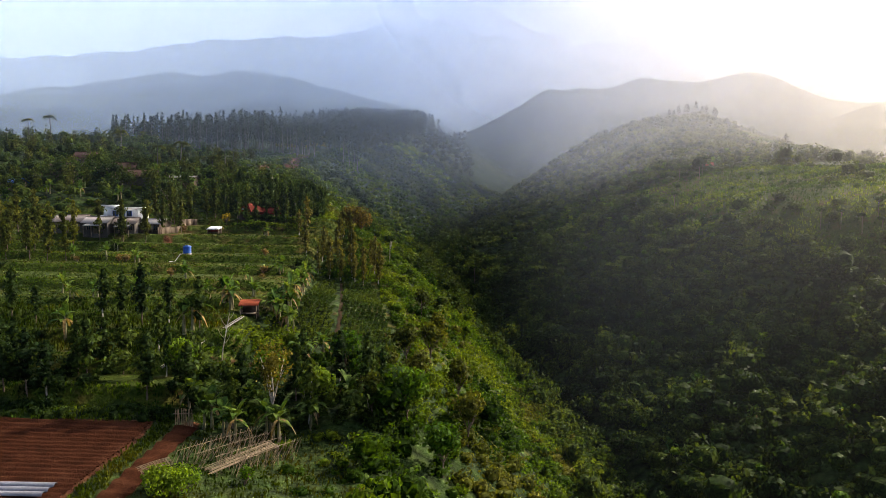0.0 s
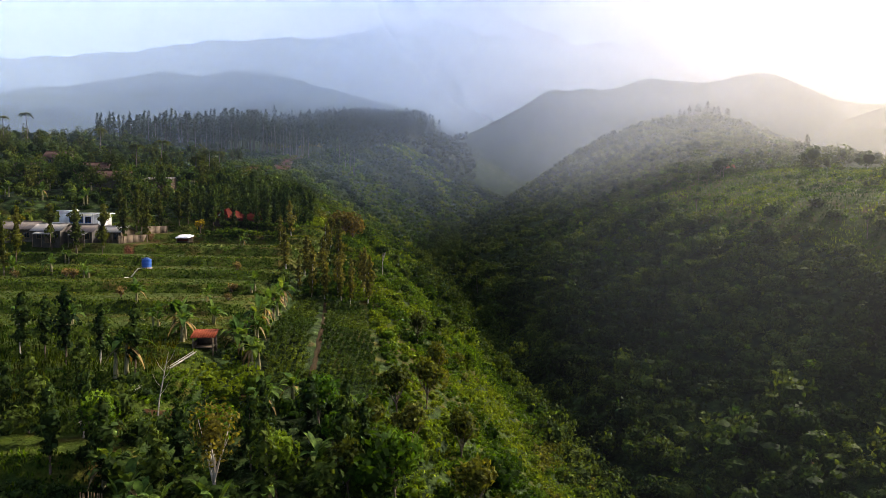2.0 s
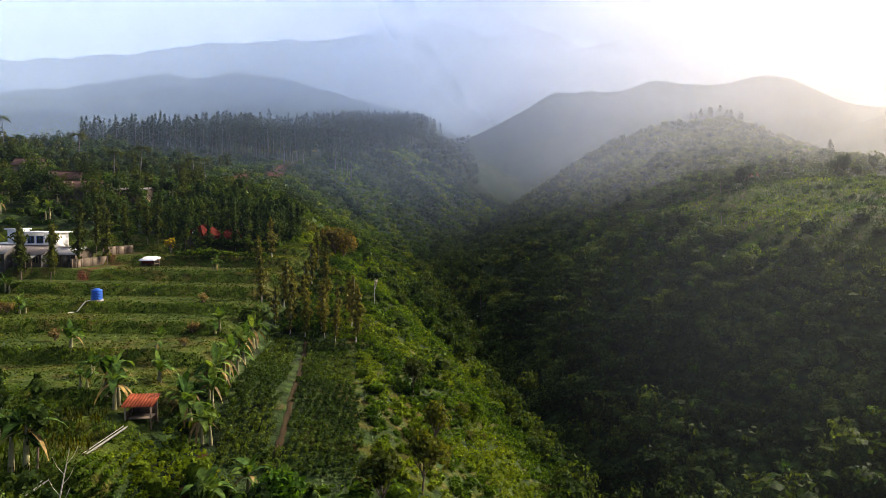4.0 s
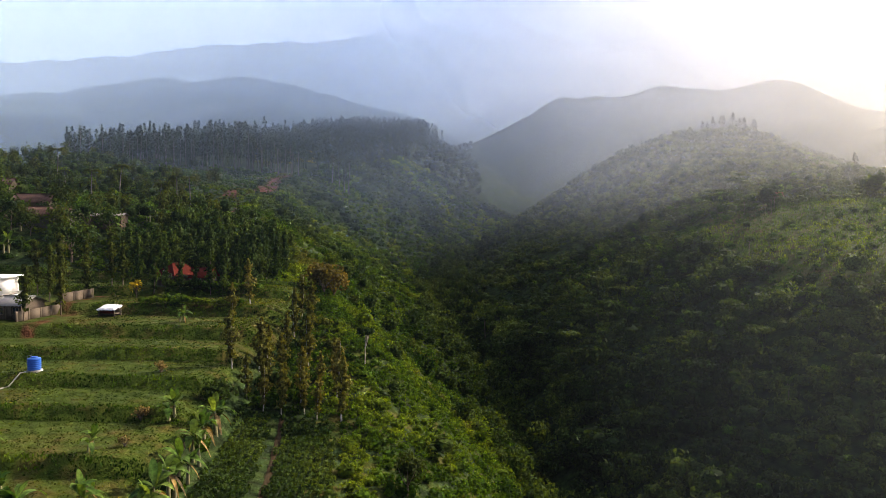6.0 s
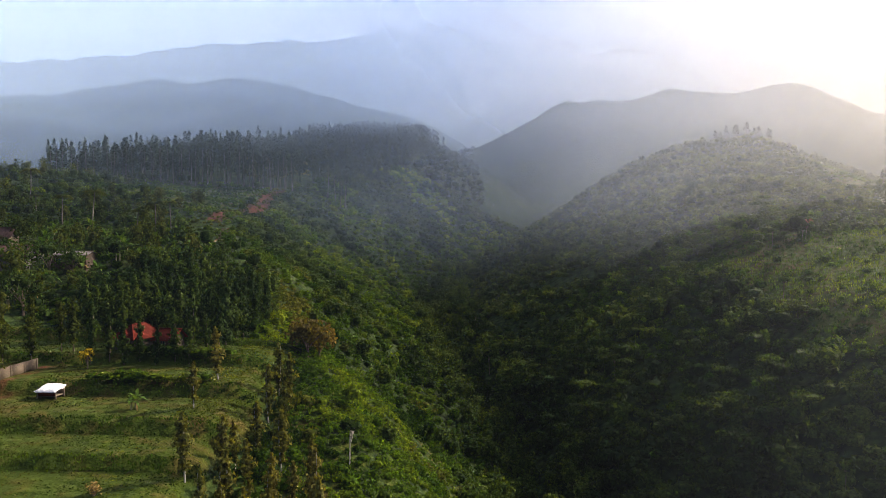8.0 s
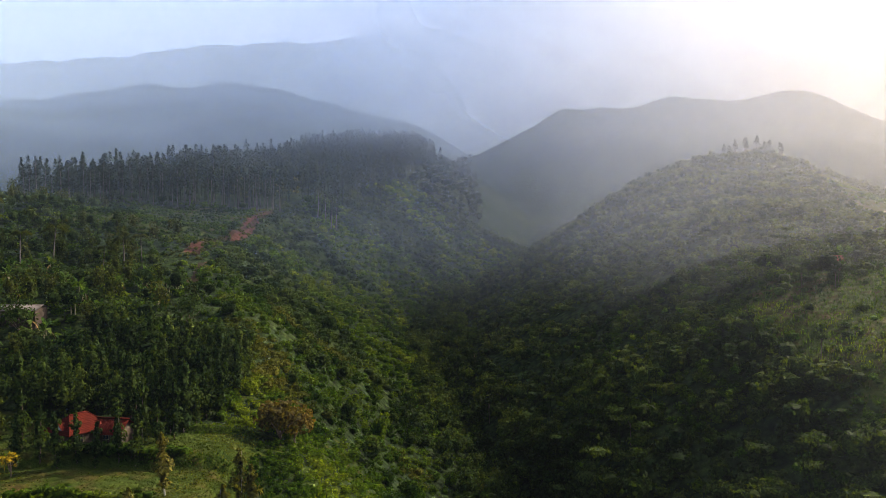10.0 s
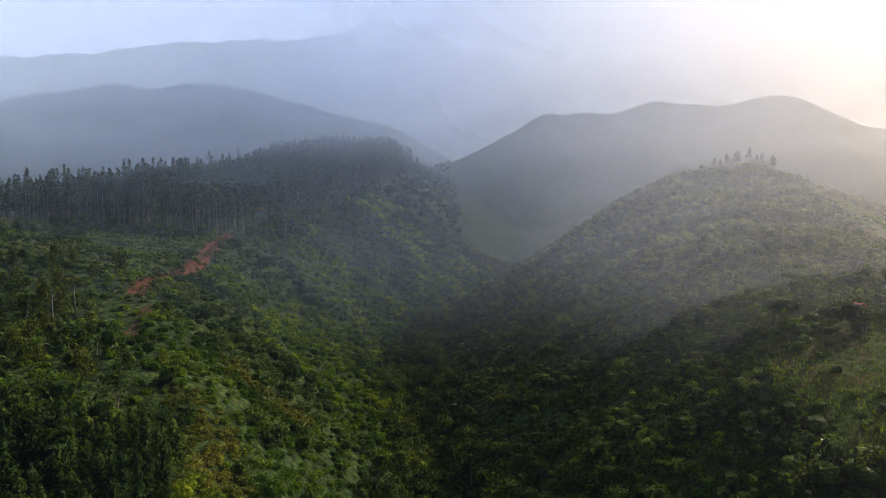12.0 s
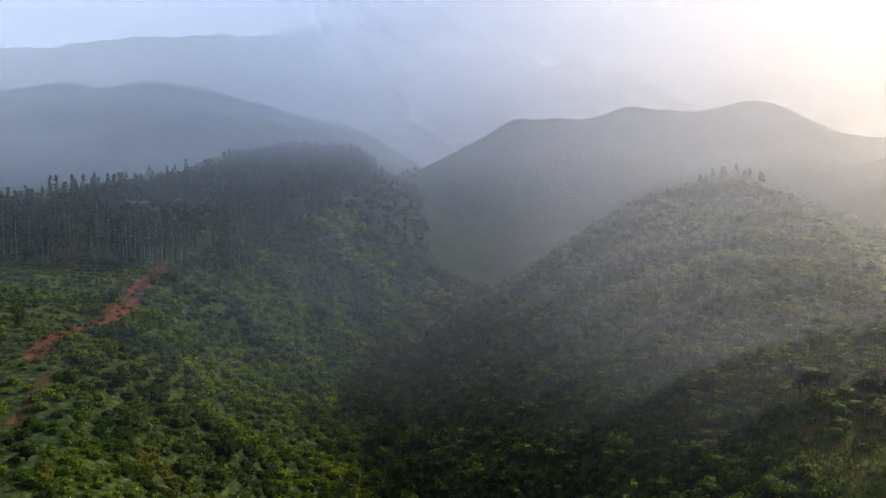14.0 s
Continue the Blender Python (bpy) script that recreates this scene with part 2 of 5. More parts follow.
terrace_z = curve((40, 62, 78, 88, 102, 118, 135, 150, 177, 200, 220), (36.2, 36.6, 37.4, 40.5, 44.0, 46.3, 48.4, 50.4, 54.6, 57.5, 60.5))
STEPS = (81, 89, 96, 104, 110.5, 123.5, 136.3, 145.5, 156, 165, 177.5, 190, 202, 214)
FAR = (   # ridges behind the valley: how far off, how steep, and their crest from side to side
    (2900, 0.5, curve((-4200, -1740, -1406, -985, -640, -585, -530, -250, -98, -4, 169, 350, 700, 1100, 1700, 2900), (600, 657, 665, 709, 733, 737, 727, 775, 786, 811, 886, 960, 900, 760, 600, 450))),
    (1150, 0.42, curve((-2000, -760, -690, -630, -572, -513, -454, -406, -300, -150, 0, 120), (200, 222, 228, 250, 256, 256, 261, 268, 272, 246, 190, 120))),
    (800, 0.72, curve((-60, 30, 94, 138, 178, 250, 335, 400, 494, 650, 900, 1500), (90, 148, 182, 188, 193, 199, 206, 186, 180, 172, 160, 140))),
    (680, 0.45, curve((200, 283, 330, 367, 450, 700, 1200), (76, 126, 142, 148, 145, 128, 100))),
)


def smooth(a):
    a = np.clip(a, 0, 1)
    return a * a * (3 - 2 * a)


def rough_noise(x, y, size, seed=0.0):
    """Rolling unevenness, cheap and the same at every build."""
    x, y = x / size + seed * 1.7, y / size - seed * 2.3
    return (np.sin(x * 1.3 + 1.1 * np.sin(y * 0.9 + seed)) + np.sin(y * 1.7 + 1.3 * np.sin(x * 1.1 - seed))
            + 0.5 * np.sin(2.9 * x + 2.1 * y + seed) + 0.5 * np.sin(3.3 * y - 2.6 * x)) / 3


def on_terraces(x, y):
    """How far a place belongs to the stepped fields (0 to 1)."""
    return smooth((-24 - x) / 7) * smooth((x + 150) / 40) * smooth((212 - y) / 14) * smooth((y - 30) / 20)


def ground_z(x, y):
    x, y = np.asarray(x, float), np.asarray(y, float)
    sx, sz, rx, rz = stream_x(y), stream_z(y), rim_x(y), rim_z(y)
    t = np.clip((x - rx) / (sx - rx), 0, 1)
    left = rz + (sz - rz) * (0.5 * t + 0.5 * smooth(t)) + rise_left(y) * np.clip(rx - x, 0, 85 - 45 * smooth((y - 330) / 80)) - fall_left(y) * np.clip(rx - x - 85, 0, 200)
    up = sz + climb_right(y) * np.clip(x - sx, 0, None)
    cap = crest_z(y) + crest_lean(y) * np.clip(x - 120, -200, 160) - crest_fall(y) * np.clip(x - 172, 0, 130)
    k = 7.0
    right = -k * np.log(np.exp(-(up - sz) / k) + np.exp(-np.clip(cap - sz, 4, None) / k)) + sz
    z = np.where(x < sx, left, right)
    z = z + 5 * np.exp(-((x + 106) / 40) ** 2 - ((y - 482) / 38) ** 2)
    wild = 1 - on_terraces(x, y)
    z = z + wild * smooth(np.abs(x - sx) / 20) * (2.2 * rough_noise(x, y, 22) + 0.8 * rough_noise(x, y, 8, 3.0))
    # stepped fields: level treads with short banks
    ye = y + 1.2 * np.sin(x * 0.07) + 0.5 * np.sin(x * 0.21 + 2)
    below = terrace_z(80)
    tread = terrace_z(np.minimum(ye, 80))
    for a, b_ in zip(STEPS[:-1], STEPS[1:]):
        level = terrace_z((a + b_) / 2 + 1)
        tread = tread + (level - below) * smooth((ye - a) / 1.2)
        below = level
    z = z + on_terraces(x, y) * (tread + np.clip(-x - 28, 0, 80) * 0.02 - z)
    # the land far off
    base = np.where(y > 840, z - 0.25 * (y - 840), z)
    for yr, steep, crest in FAR:
        fold = 0.25 if yr < 1500 else 0.06
        h = crest(x) - steep * np.abs(y - yr - 25 * rough_noise(x, y, 90)) * (1 - fold + fold * rough_noise(x, y, 160, 2.0)) + 9 * rough_noise(x, y, 45, 1.0)
        if yr < 1500:
            h = np.where(y > yr, h - 0.2 * (y - yr), h)
        w = smooth((y - 540) / 90) if yr < 1000 else smooth((y - 700) / 250)
        base = np.maximum(base, h * w + base * (1 - w))
    return np.maximum(base, -60)


def height(x, y):
    return float(ground_z(np.array([x]), np.array([y]))[0])


def quick_mesh(name, verts, faces, material, smooth_shade=False):
    """A mesh from arrays of corners and four-sided faces."""
    verts, faces = np.asarray(verts, np.float32), np.asarray(faces, np.int32)
    me = bpy.data.meshes.new(name)
    me.vertices.add(len(verts))
    me.vertices.foreach_set("co", verts.ravel())
    n = faces.shape[1]
    me.loops.add(faces.size)
    me.loops.foreach_set("vertex_index", faces.ravel())
    me.polygons.add(len(faces))
    me.polygons.foreach_set("loop_start", np.arange(len(faces), dtype=np.int32) * n)
    if smooth_shade:
        me.polygons.foreach_set("use_smooth", np.ones(len(faces), bool))
    me.update(calc_edges=True)
    me.materials.append(material)
    return me


def spread(start, steps):
    """Grid lines from start: (until, spacing) one after another."""
    out = [start]
    for until, gap in steps:
        n = max(1, round((until - out[-1]) / gap))
        out += list(np.linspace(out[-1], until, n + 1)[1:])
    return np.array(out)


def red_plot(x, y):
    """Bare red fields, paths and scars in the plan (0 to 1)."""
    field = smooth((-25.2 - x) / 0.8) * smooth((78.5 - y) / 0.8) * smooth((y - 30) / 2) * smooth((x + 95) / 4) * (1 - smooth((1.5 - np.abs(x + 29.4)) / 0.6))
    lane = 0.4 * smooth((0.9 - np.abs(x + 16.2 + 0.125 * (y - 112))) / 0.4) * smooth((y - 108) / 3) * smooth((149 - y) / 3)
    scar = 0.8 * smooth((4.2 - np.abs(x + 77 - 1.5 * np.sin(y * 0.09))) / 3) * smooth((y - 312) / 12) * smooth((422 - y) / 8)
    gully = 0.6 * smooth((1.6 - np.abs(x + 69 + 0.13 * (y - 300))) / 1.2) * smooth((y - 284) / 5) * smooth((322 - y) / 5)
    cut = 0.4 * smooth((0.8 - np.abs(x + 27 - 0.75 * (y - 95))) / 0.6) * smooth((y - 92) / 2) * smooth((104 - y) / 2)
    yard = smooth((2.2 - np.abs(x + 61.5)) / 1) * smooth((y - 160) / 3) * smooth((190 - y) / 3)
    return np.maximum.reduce([field, lane, scar, gully, cut, yard * 0.55])


def grass_plot(x, y):
    """Open grass: the terraces and the bald shoulder of the other hill (0 to 1)."""
    bald = smooth((x - 72 - 0.36 * np.clip(215 - y, 0, None) + 0.05 * (y - 215)) / 9) * smooth((y - 148) / 10) * smooth((292 - y) / 20)
    top = smooth((x - 138 - 0.25 * (y - 340)) / 14) * smooth((y - 332) / 14) * smooth((448 - y) / 14)
    ledge = smooth((4 - np.abs(x + 29.5 - 0.03 * (190 - y))) / 1.5) * smooth((y - 164) / 3) * smooth((205 - y) / 3)
    tea = smooth((-79 - x) / 5) * smooth((x + 140) / 10) * smooth((y - 335) / 10) * smooth((412 - y) / 6)
    glade = smooth(1.3 - np.hypot((x + 92) / 19, (y - 486) / 44))
    return np.maximum.reduce([on_terraces(x, y) * smooth((y - 80) / 3) * smooth((208 - y) / 4), bald, top, ledge, tea, glade])


gx = spread(-4200, [(-1900, 150), (-420, 32), (-160, 10), (-95, 4), (-22, 1.6), (60, 2.4), (190, 4), (420, 10), (1200, 32), (4200, 150)])
gy = spread(-1500, [(-200, 100), (20, 14), (76, 2.5), (206, 0.95), (300, 3), (560, 4), (1000, 10), (1400, 24), (2700, 60), (3100, 24), (4700, 160)])
GX, GY = np.meshgrid(gx, gy)
GZ = ground_z(GX, GY)
cols, rows_n = len(gx), len(gy)
idx = np.arange(cols * rows_n).reshape(rows_n, cols)
quads = np.stack([idx[:-1, :-1], idx[:-1, 1:], idx[1:, 1:], idx[1:, :-1]], -1).reshape(-1, 4)
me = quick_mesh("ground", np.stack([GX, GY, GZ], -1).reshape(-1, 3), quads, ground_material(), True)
kind_col = me.color_attributes.new("ground_kind", "FLOAT_COLOR", "POINT")
on_slope = np.clip((GX - rim_x(GY)) / (stream_x(GY) - rim_x(GY)), -1, 2)
green_slope = 0.5 * smooth((on_slope + 0.3) / 0.2) * smooth((0.75 - on_slope) / 0.2) * smooth((GY - 100) / 12) * smooth((260 - GY) / 40)
kc = np.stack([red_plot(GX, GY), np.maximum(grass_plot(GX, GY), green_slope), np.zeros_like(GX), np.ones_like(GX)], -1)
kind_col.data.foreach_set("color", kc.astype(np.float32).ravel())
tagged(new("ground", me), "green valley ground with red soil fields and grassy terraces", "ground", kind="structure")

# ---- plants ----
rng = np.random.default_rng(5)


def unit(v):
    return v / np.maximum(np.linalg.norm(v, axis=-1, keepdims=True), 1e-6)


def leaf_quads(centre, normal, length, width, r):
    """Pointed, slightly folded leaves or leaf tufts as four-sided faces."""
    n = len(centre)
    normal = unit(normal)
    a = unit(np.cross(normal, unit(r.normal(size=(n, 3)))))
    b_ = np.cross(normal, a)
    length, width = np.broadcast_to(length, n)[:, None] / 2, np.broadcast_to(width, n)[:, None] / 2
    sag = -0.25 * length * normal
    v = np.stack([centre - a * length + sag, centre - b_ * width + a * length * 0.15, centre + a * length + sag, centre + b_ * width - a * length * 0.1], 1)
    return v.reshape(-1, 3), np.arange(4 * n).reshape(-1, 4)


def box_ball(n=2):
    """A ball of square faces."""
    v, f = [], []
    g = np.linspace(-1, 1, n + 1)
    for axis in range(3):
        for s in (-1, 1):
            o = len(v)
            for i in g:
                for j in g:
                    p = np.zeros(3)
                    p[axis], p[(axis + 1) % 3], p[(axis + 2) % 3] = s, i, j * s
                    v.append(p / np.linalg.norm(p))
            for i in range(n):
                for j in range(n):
                    k = o + i * (n + 1) + j
                    f.append((k, k + n + 1, k + n + 2, k + 1))
    return np.array(v), np.array(f)


BALL = box_ball(2)


def crown(seed, radius, tall, lobes, leaves, leaf, lift=0.0, flat=0.0, core=0.72, cores=1):
    """A crown of leaf tufts over several uneven lobes, round the origin; tall: half height."""
    r = np.random.default_rng(seed)
    d = unit(r.normal(size=(lobes, 3)))
    c = d * np.array([radius, radius, tall]) * r.uniform(0.3, 0.62, (lobes, 1))
    c[0] *= 0.2
    size = r.uniform(0.42, 0.68, lobes)
    which = r.integers(0, lobes, leaves)
    way = unit(r.normal(size=(leaves, 3)) + np.array([0, 0, 0.35]))
    out = way * np.array([radius, radius, tall * (1 - flat)]) * size[which][:, None]
    p = c[which] + out * r.uniform(0.8, 1.12, (leaves, 1))
    v, f = leaf_quads(p, way + 0.6 * r.normal(size=(leaves, 3)), leaf * r.uniform(0.7, 1.4, leaves), leaf * r.uniform(0.45, 0.8, leaves), r)
    vs, fs, o = [v], [f], len(v)
    if core:
        for i in range(cores):
            bv = BALL[0] * np.array([radius, radius, tall * (1 - flat)]) * (size[i] + 0.15) * core * r.uniform(0.85, 1.1, (len(BALL[0]), 1)) + c[i]
            vs.append(bv), fs.append(BALL[1] + o)
            o += len(bv)
    v = np.concatenate(vs)
    v[:, 2] += lift
    return v, np.concatenate(fs)


def stem(points, radii, sides=5):
    """A tapered round limb along points."""
    p, vs, fs = np.array(points, float), [], []
    for i, q in enumerate(p):
        way = unit(p[min(i + 1, len(p) - 1)] - p[max(i - 1, 0)])
        a = unit(np.cross(way, (0.31, 0.95, 0.05)))
        b_ = np.cross(way, a)
        ang = np.arange(sides) * 2 * np.pi / sides
        vs.append(q + radii[i] * (np.cos(ang)[:, None] * a + np.sin(ang)[:, None] * b_))
    for i in range(len(p) - 1):
        for k in range(sides):
            fs.append((i * sides + k, i * sides + (k + 1) % sides, (i + 1) * sides + (k + 1) % sides, (i + 1) * sides + k))
    return np.concatenate(vs), np.array(fs)


def joined(*pieces):
    vs, fs, o = [], [], 0
    for v, f in pieces:
        vs.append(v), fs.append(f + o)
        o += len(v)
    return np.concatenate(vs), np.concatenate(fs)


def placed(forms, xs, ys, zs, size, r, stretch=0.2):
    """Many plants as one mesh: each a form of the list, turned and sized by chance."""
    vs, fs, o = [], [], 0
    pick = r.integers(0, len(forms), len(xs))
    for i, k in enumerate(pick):
        v, f = forms[k]
        a, s = r.uniform(0, 6.283), size[i]
        c, sn = math.cos(a) * s, math.sin(a) * s
        w = np.empty_like(v)
        w[:, 0] = v[:, 0] * c - v[:, 1] * sn + xs[i]
        w[:, 1] = v[:, 0] * sn + v[:, 1] * c + ys[i]
        w[:, 2] = v[:, 2] * s * r.uniform(1 - stretch, 1 + stretch) + zs[i]
        vs.append(w), fs.append(f + o)
        o += len(v)
    return np.concatenate(vs), np.concatenate(fs)


def scatter(x0, x1, y0, y1, gap, keep, r):
    """Places about gap apart where keep(x, y) allows (a chance from 0 to 1)."""
    nx, ny = int((x1 - x0) / gap), int((y1 - y0) / gap)
    x, y = np.meshgrid(np.arange(nx), np.arange(ny))
    x = x0 + (x + 0.5 * (y % 2) + r.uniform(-0.42, 0.42, x.shape)) * gap
    y = y0 + (y + r.uniform(-0.42, 0.42, y.shape)) * gap
    x, y = x.ravel(), y.ravel()
    ok = r.uniform(size=len(x)) < keep(x, y)
    return x[ok], y[ok]


def stuff(name, form, material, label, category):
    return tagged(new(name, quick_mesh(name, *form, material)), label, category, kind="stuff")


def left_slope(x, y):
    return (x > rim_x(y) + 1) & (x < stream_x(y) + 2)


def pine_ground(x, y):
    """Where the pine wood stands."""
    clear = (np.hypot((x + 92) / 19, (y - 486) / 44) < 1)
    return (y > 412 + 0.12 * (x + 80)) & (y < 800) & (x < rim_x(y) + 10 + 20 * rough_noise(x, y, 13)) & (x > -192 + 0.35 * np.clip(y - 480, 0, None)) & ~clear


def busy(x, y):
    """Ground kept free of trees: buildings, fields, paths."""
    home = (x > -92) & (x < -58) & (y > 158) & (y < 186)
    rear = (x > -101) & (x < -80) & (y > 229) & (y < 243)
    hut = (np.abs(x + 49.5) < 6) & (y > 188) & (y < 201)
    plots = (x > -23.5 - 0.1 * (y - 112)) & (x < -7 - 0.17 * (y - 113)) & (y > 103) & (y < 149)
    return home | rear | hut | plots | (red_plot(x, y) > 0.3)


BUSH = [crown(40 + i, 1.7, 1.25, 6, 96, 0.46, 0.7, core=0.74) for i in range(8)]
LITE = [crown(140 + i, 1.8, 1.25, 5, 52, 0.6, 0.7, core=0.8) for i in range(8)]
ROUND = [crown(60 + i, 2.7, 2.5, 7, 130, 0.8, 3.2) for i in range(8)]
ROUND_LITE = [crown(160 + i, 2.7, 2.4, 8, 96, 0.75, 3.0, core=0.8) for i in range(8)]
UMBRELLA = [joined(crown(80 + i, 3.8, 0.8, 7, 110, 0.85, 8.0, 0.2), stem(((0, 0, -1), (0.2, 0.1, 4), (0.1, 0, 8)), (0.2, 0.15, 0.06), 4)) for i in range(5)]
FEATHER = [crown(100 + i, 2.0, 3.6, 8, 170, 0.7, 4.0, core=0.5) for i in range(4)]
FAR_CROWN = [crown(120 + i, 3.0, 2.6, 5, 12, 1.3, 2.2, core=1.0) for i in range(6)]


def wood(name, forms, box, gap, keep, sizes, material, label, category, sink=0.3):
    x, y = scatter(*box, gap, keep, rng)
    return stuff(name, placed(forms, x, y, ground_z(x, y) - sink, rng.uniform(*sizes, len(x)), rng), material, label, category)


# the steep side below the fields: low scrub, with taller wood here and there
def scrub_here(x, y):
    return np.where((left_slope(x, y) | ((y < 205) & (y > 98) & (x > rim_x(y) - 20) & (x < 20) & (on_terraces(x, y) < 0.3))) & ~busy(x, y), 0.95, 0) * (1 - grass_plot(x, y))


def low_slope(x, y):
    """The open upper slope below the fields, where only vines and weeds grow (0 to 1)."""
    d = (x - rim_x(y)) / (stream_x(y) - rim_x(y))
    return smooth((y - 104) / 10) * smooth((236 - y) / 20) * smooth((d + 0.3) / 0.2) * smooth((0.62 + 0.12 * rough_noise(x, y, 14, 3.0) - d) / 0.15)


wood("slope_weeds", BUSH, (-60, 40, 100, 240), 1.5, lambda x, y: scrub_here(x, y) * low_slope(x, y) * 0.95, (0.32, 0.74), SLOPE_LEAF, "low bright green weeds and vines covering the upper slope", "weeds", 0.15)
wood("slope_scrub", BUSH, (-85, 70, 40, 300), 2.7, lambda x, y: scrub_here(x, y) * (rough_noise(x, y, 16, 4.0) > -0.35) * (1 - 0.85 * low_slope(x, y)), (0.6, 1.35), SLOPE_LEAF, "dense bright green scrub and vines covering the steep slope", "scrub")
wood("slope_bushes", BUSH, (-85, 70, 40, 300), 2.5, lambda x, y: scrub_here(x, y) * (rough_noise(x, y, 16, 4.0) < -0.2) * (1 - 0.85 * low_slope(x, y)), (0.7, 1.35), OLIVE_LEAF, "olive green bushes matted over the valley side", "scrub")
wood("upper_slope_scrub", LITE, (-85, 60, 300, 560), 3.2, lambda x, y: scrub_here(x, y) * (rough_noise(x, y, 24, 1.0) > -0.15), (1.0, 1.7), SLOPE_LEAF, "green scrub on the upper valley side", "scrub")
wood("upper_slope_thicket", LITE, (-85, 60, 300, 560), 3.4, lambda x, y: scrub_here(x, y) * (rough_noise(x, y, 24, 1.0) < 0.05), (1.1, 1.8), DARK_LEAF, "dark broad-leaved thicket on the upper valley side", "scrub")
wood("slope_trees", ROUND, (-60, 50, 44, 300), 7.5, lambda x, y: scrub_here(x, y) * np.where(y < 105, 0.75, 0.25) * (1 - 0.8 * low_slope(x, y)), (0.6, 1.15), SLOPE_LEAF, "scattered broad-leaved trees rising from the slope scrub", "trees")
wood("slope_dark_trees", ROUND, (-70, 50, 150, 330), 5.4, lambda x, y: scrub_here(x, y) * np.where(rough_noise(x, y, 18, 6.0) > 0.12, 0.75, 0.05) * (1 - 0.9 * low_slope(x, y)), (0.7, 1.25), DARK_LEAF, "clumps of dark trees standing in the slope scrub", "trees")
wood("rim_bushes", BUSH, (-42, -24, 207, 232), 2.2, lambda x, y: 0.9 + 0 * x, (0.6, 1.2), SLOPE_LEAF, "green bushes crowding the rim beyond the lawn", "scrub")
wood("grove_trees", ROUND, (-66, -34, 206, 252), 5.2, lambda x, y: np.where((x < rim_x(y) + 4) & ~busy(x, y), 0.75, 0), (0.9, 1.5), DARK_LEAF, "dark broad trees mixed into the grove", "woods")
wood("gully_woods", ROUND, (-40, 70, 100, 460), 4.4, lambda x, y: np.where(np.abs(x - stream_x(y)) < 11 + 4 * rough_noise(x, y, 20), 0.9, 0), (0.7, 1.3), DARK_LEAF, "dark damp woods along the bottom of the gully", "woods")


VINE = [crown(240 + i, 0.9, 0.5, 4, 24, 0.45, 0.4, core=0) for i in range(6)]
wood("slope_vines", VINE, (-45, 40, 90, 235), 1.55, lambda x, y: scrub_here(x, y) * np.where(rough_noise(x, y, 12, 8.0) > -0.4, 0.9, 0.2), (0.7, 1.4), SLOPE_LEAF, "creeping vines between the bushes of the slope", "vines", 0.1)


# the other side
def far_side(x, y):
    return np.where(x > stream_x(y) + 8, 1.0, 0) * (1 - 0.96 * grass_plot(x, y))


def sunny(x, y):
    """The grassier growth of the hill's lower shoulder; its brighter leaves also paint in sunlight."""
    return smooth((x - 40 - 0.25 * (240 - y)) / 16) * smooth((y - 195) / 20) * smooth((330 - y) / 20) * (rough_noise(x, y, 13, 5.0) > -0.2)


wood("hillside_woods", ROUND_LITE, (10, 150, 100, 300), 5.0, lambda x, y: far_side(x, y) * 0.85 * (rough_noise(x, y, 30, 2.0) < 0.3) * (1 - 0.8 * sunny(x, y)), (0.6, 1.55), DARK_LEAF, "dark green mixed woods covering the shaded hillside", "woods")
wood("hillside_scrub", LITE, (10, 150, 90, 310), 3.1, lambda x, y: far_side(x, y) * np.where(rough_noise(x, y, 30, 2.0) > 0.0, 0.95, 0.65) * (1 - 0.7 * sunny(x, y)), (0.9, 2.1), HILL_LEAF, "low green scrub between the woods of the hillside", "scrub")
wood("sunny_scrub", BUSH, (40, 130, 190, 335), 2.9, lambda x, y: far_side(x, y) * 0.95 * sunny(x, y), (0.8, 1.5), SLOPE_LEAF, "low scrub and vines on the hill's shoulder, in brighter leaves for sunlight", "scrub")
wood("hilltop_woods", ROUND_LITE, (10, 250, 300, 540), 6.0, lambda x, y: far_side(x, y) * np.where((y > 435) & (x > 115), 0.2, 0.75), (0.4, 0.85), DARK_LEAF, "dark woods up to the top of the hill", "woods")
wood("hilltop_scrub", LITE, (10, 240, 305, 540), 3.7, lambda x, y: far_side(x, y) * np.where((y > 485) & (x > 140), 0.25, 0.85), (0.9, 1.8), HILL_LEAF, "low olive scrub under the hilltop woods", "scrub")
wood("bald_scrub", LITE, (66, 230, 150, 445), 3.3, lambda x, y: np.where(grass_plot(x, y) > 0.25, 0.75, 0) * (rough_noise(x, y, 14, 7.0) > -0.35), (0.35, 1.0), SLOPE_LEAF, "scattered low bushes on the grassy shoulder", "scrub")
wood("umbrella_woods", UMBRELLA, (20, 110, 120, 320), 6.5, lambda x, y: far_side(x, y) * 0.9 * (rough_noise(x, y, 26, 9.0) > 0.15), (0.5, 1.0), DARK_LEAF, "flat-crowned thin-trunked trees in drifts on the hillside", "trees", 0.5)
wood("fresh_crowns", BUSH, (15, 140, 100, 330), 11.0, lambda x, y: far_side(x, y) * 0.5, (0.5, 0.95), BRIGHT_LEAF, "single bright green crowns among the dark woods", "scrub", -3.2)


# the upland behind the fields
def upland(x, y):
    return np.where((x < rim_x(y) + 2) & (y > 204) & (y < 424) & ~busy(x, y), 1.0, 0) * (1 - grass_plot(x, y)) * (1 - np.where(on_terraces(x, y) > 0.5, 1, 0))


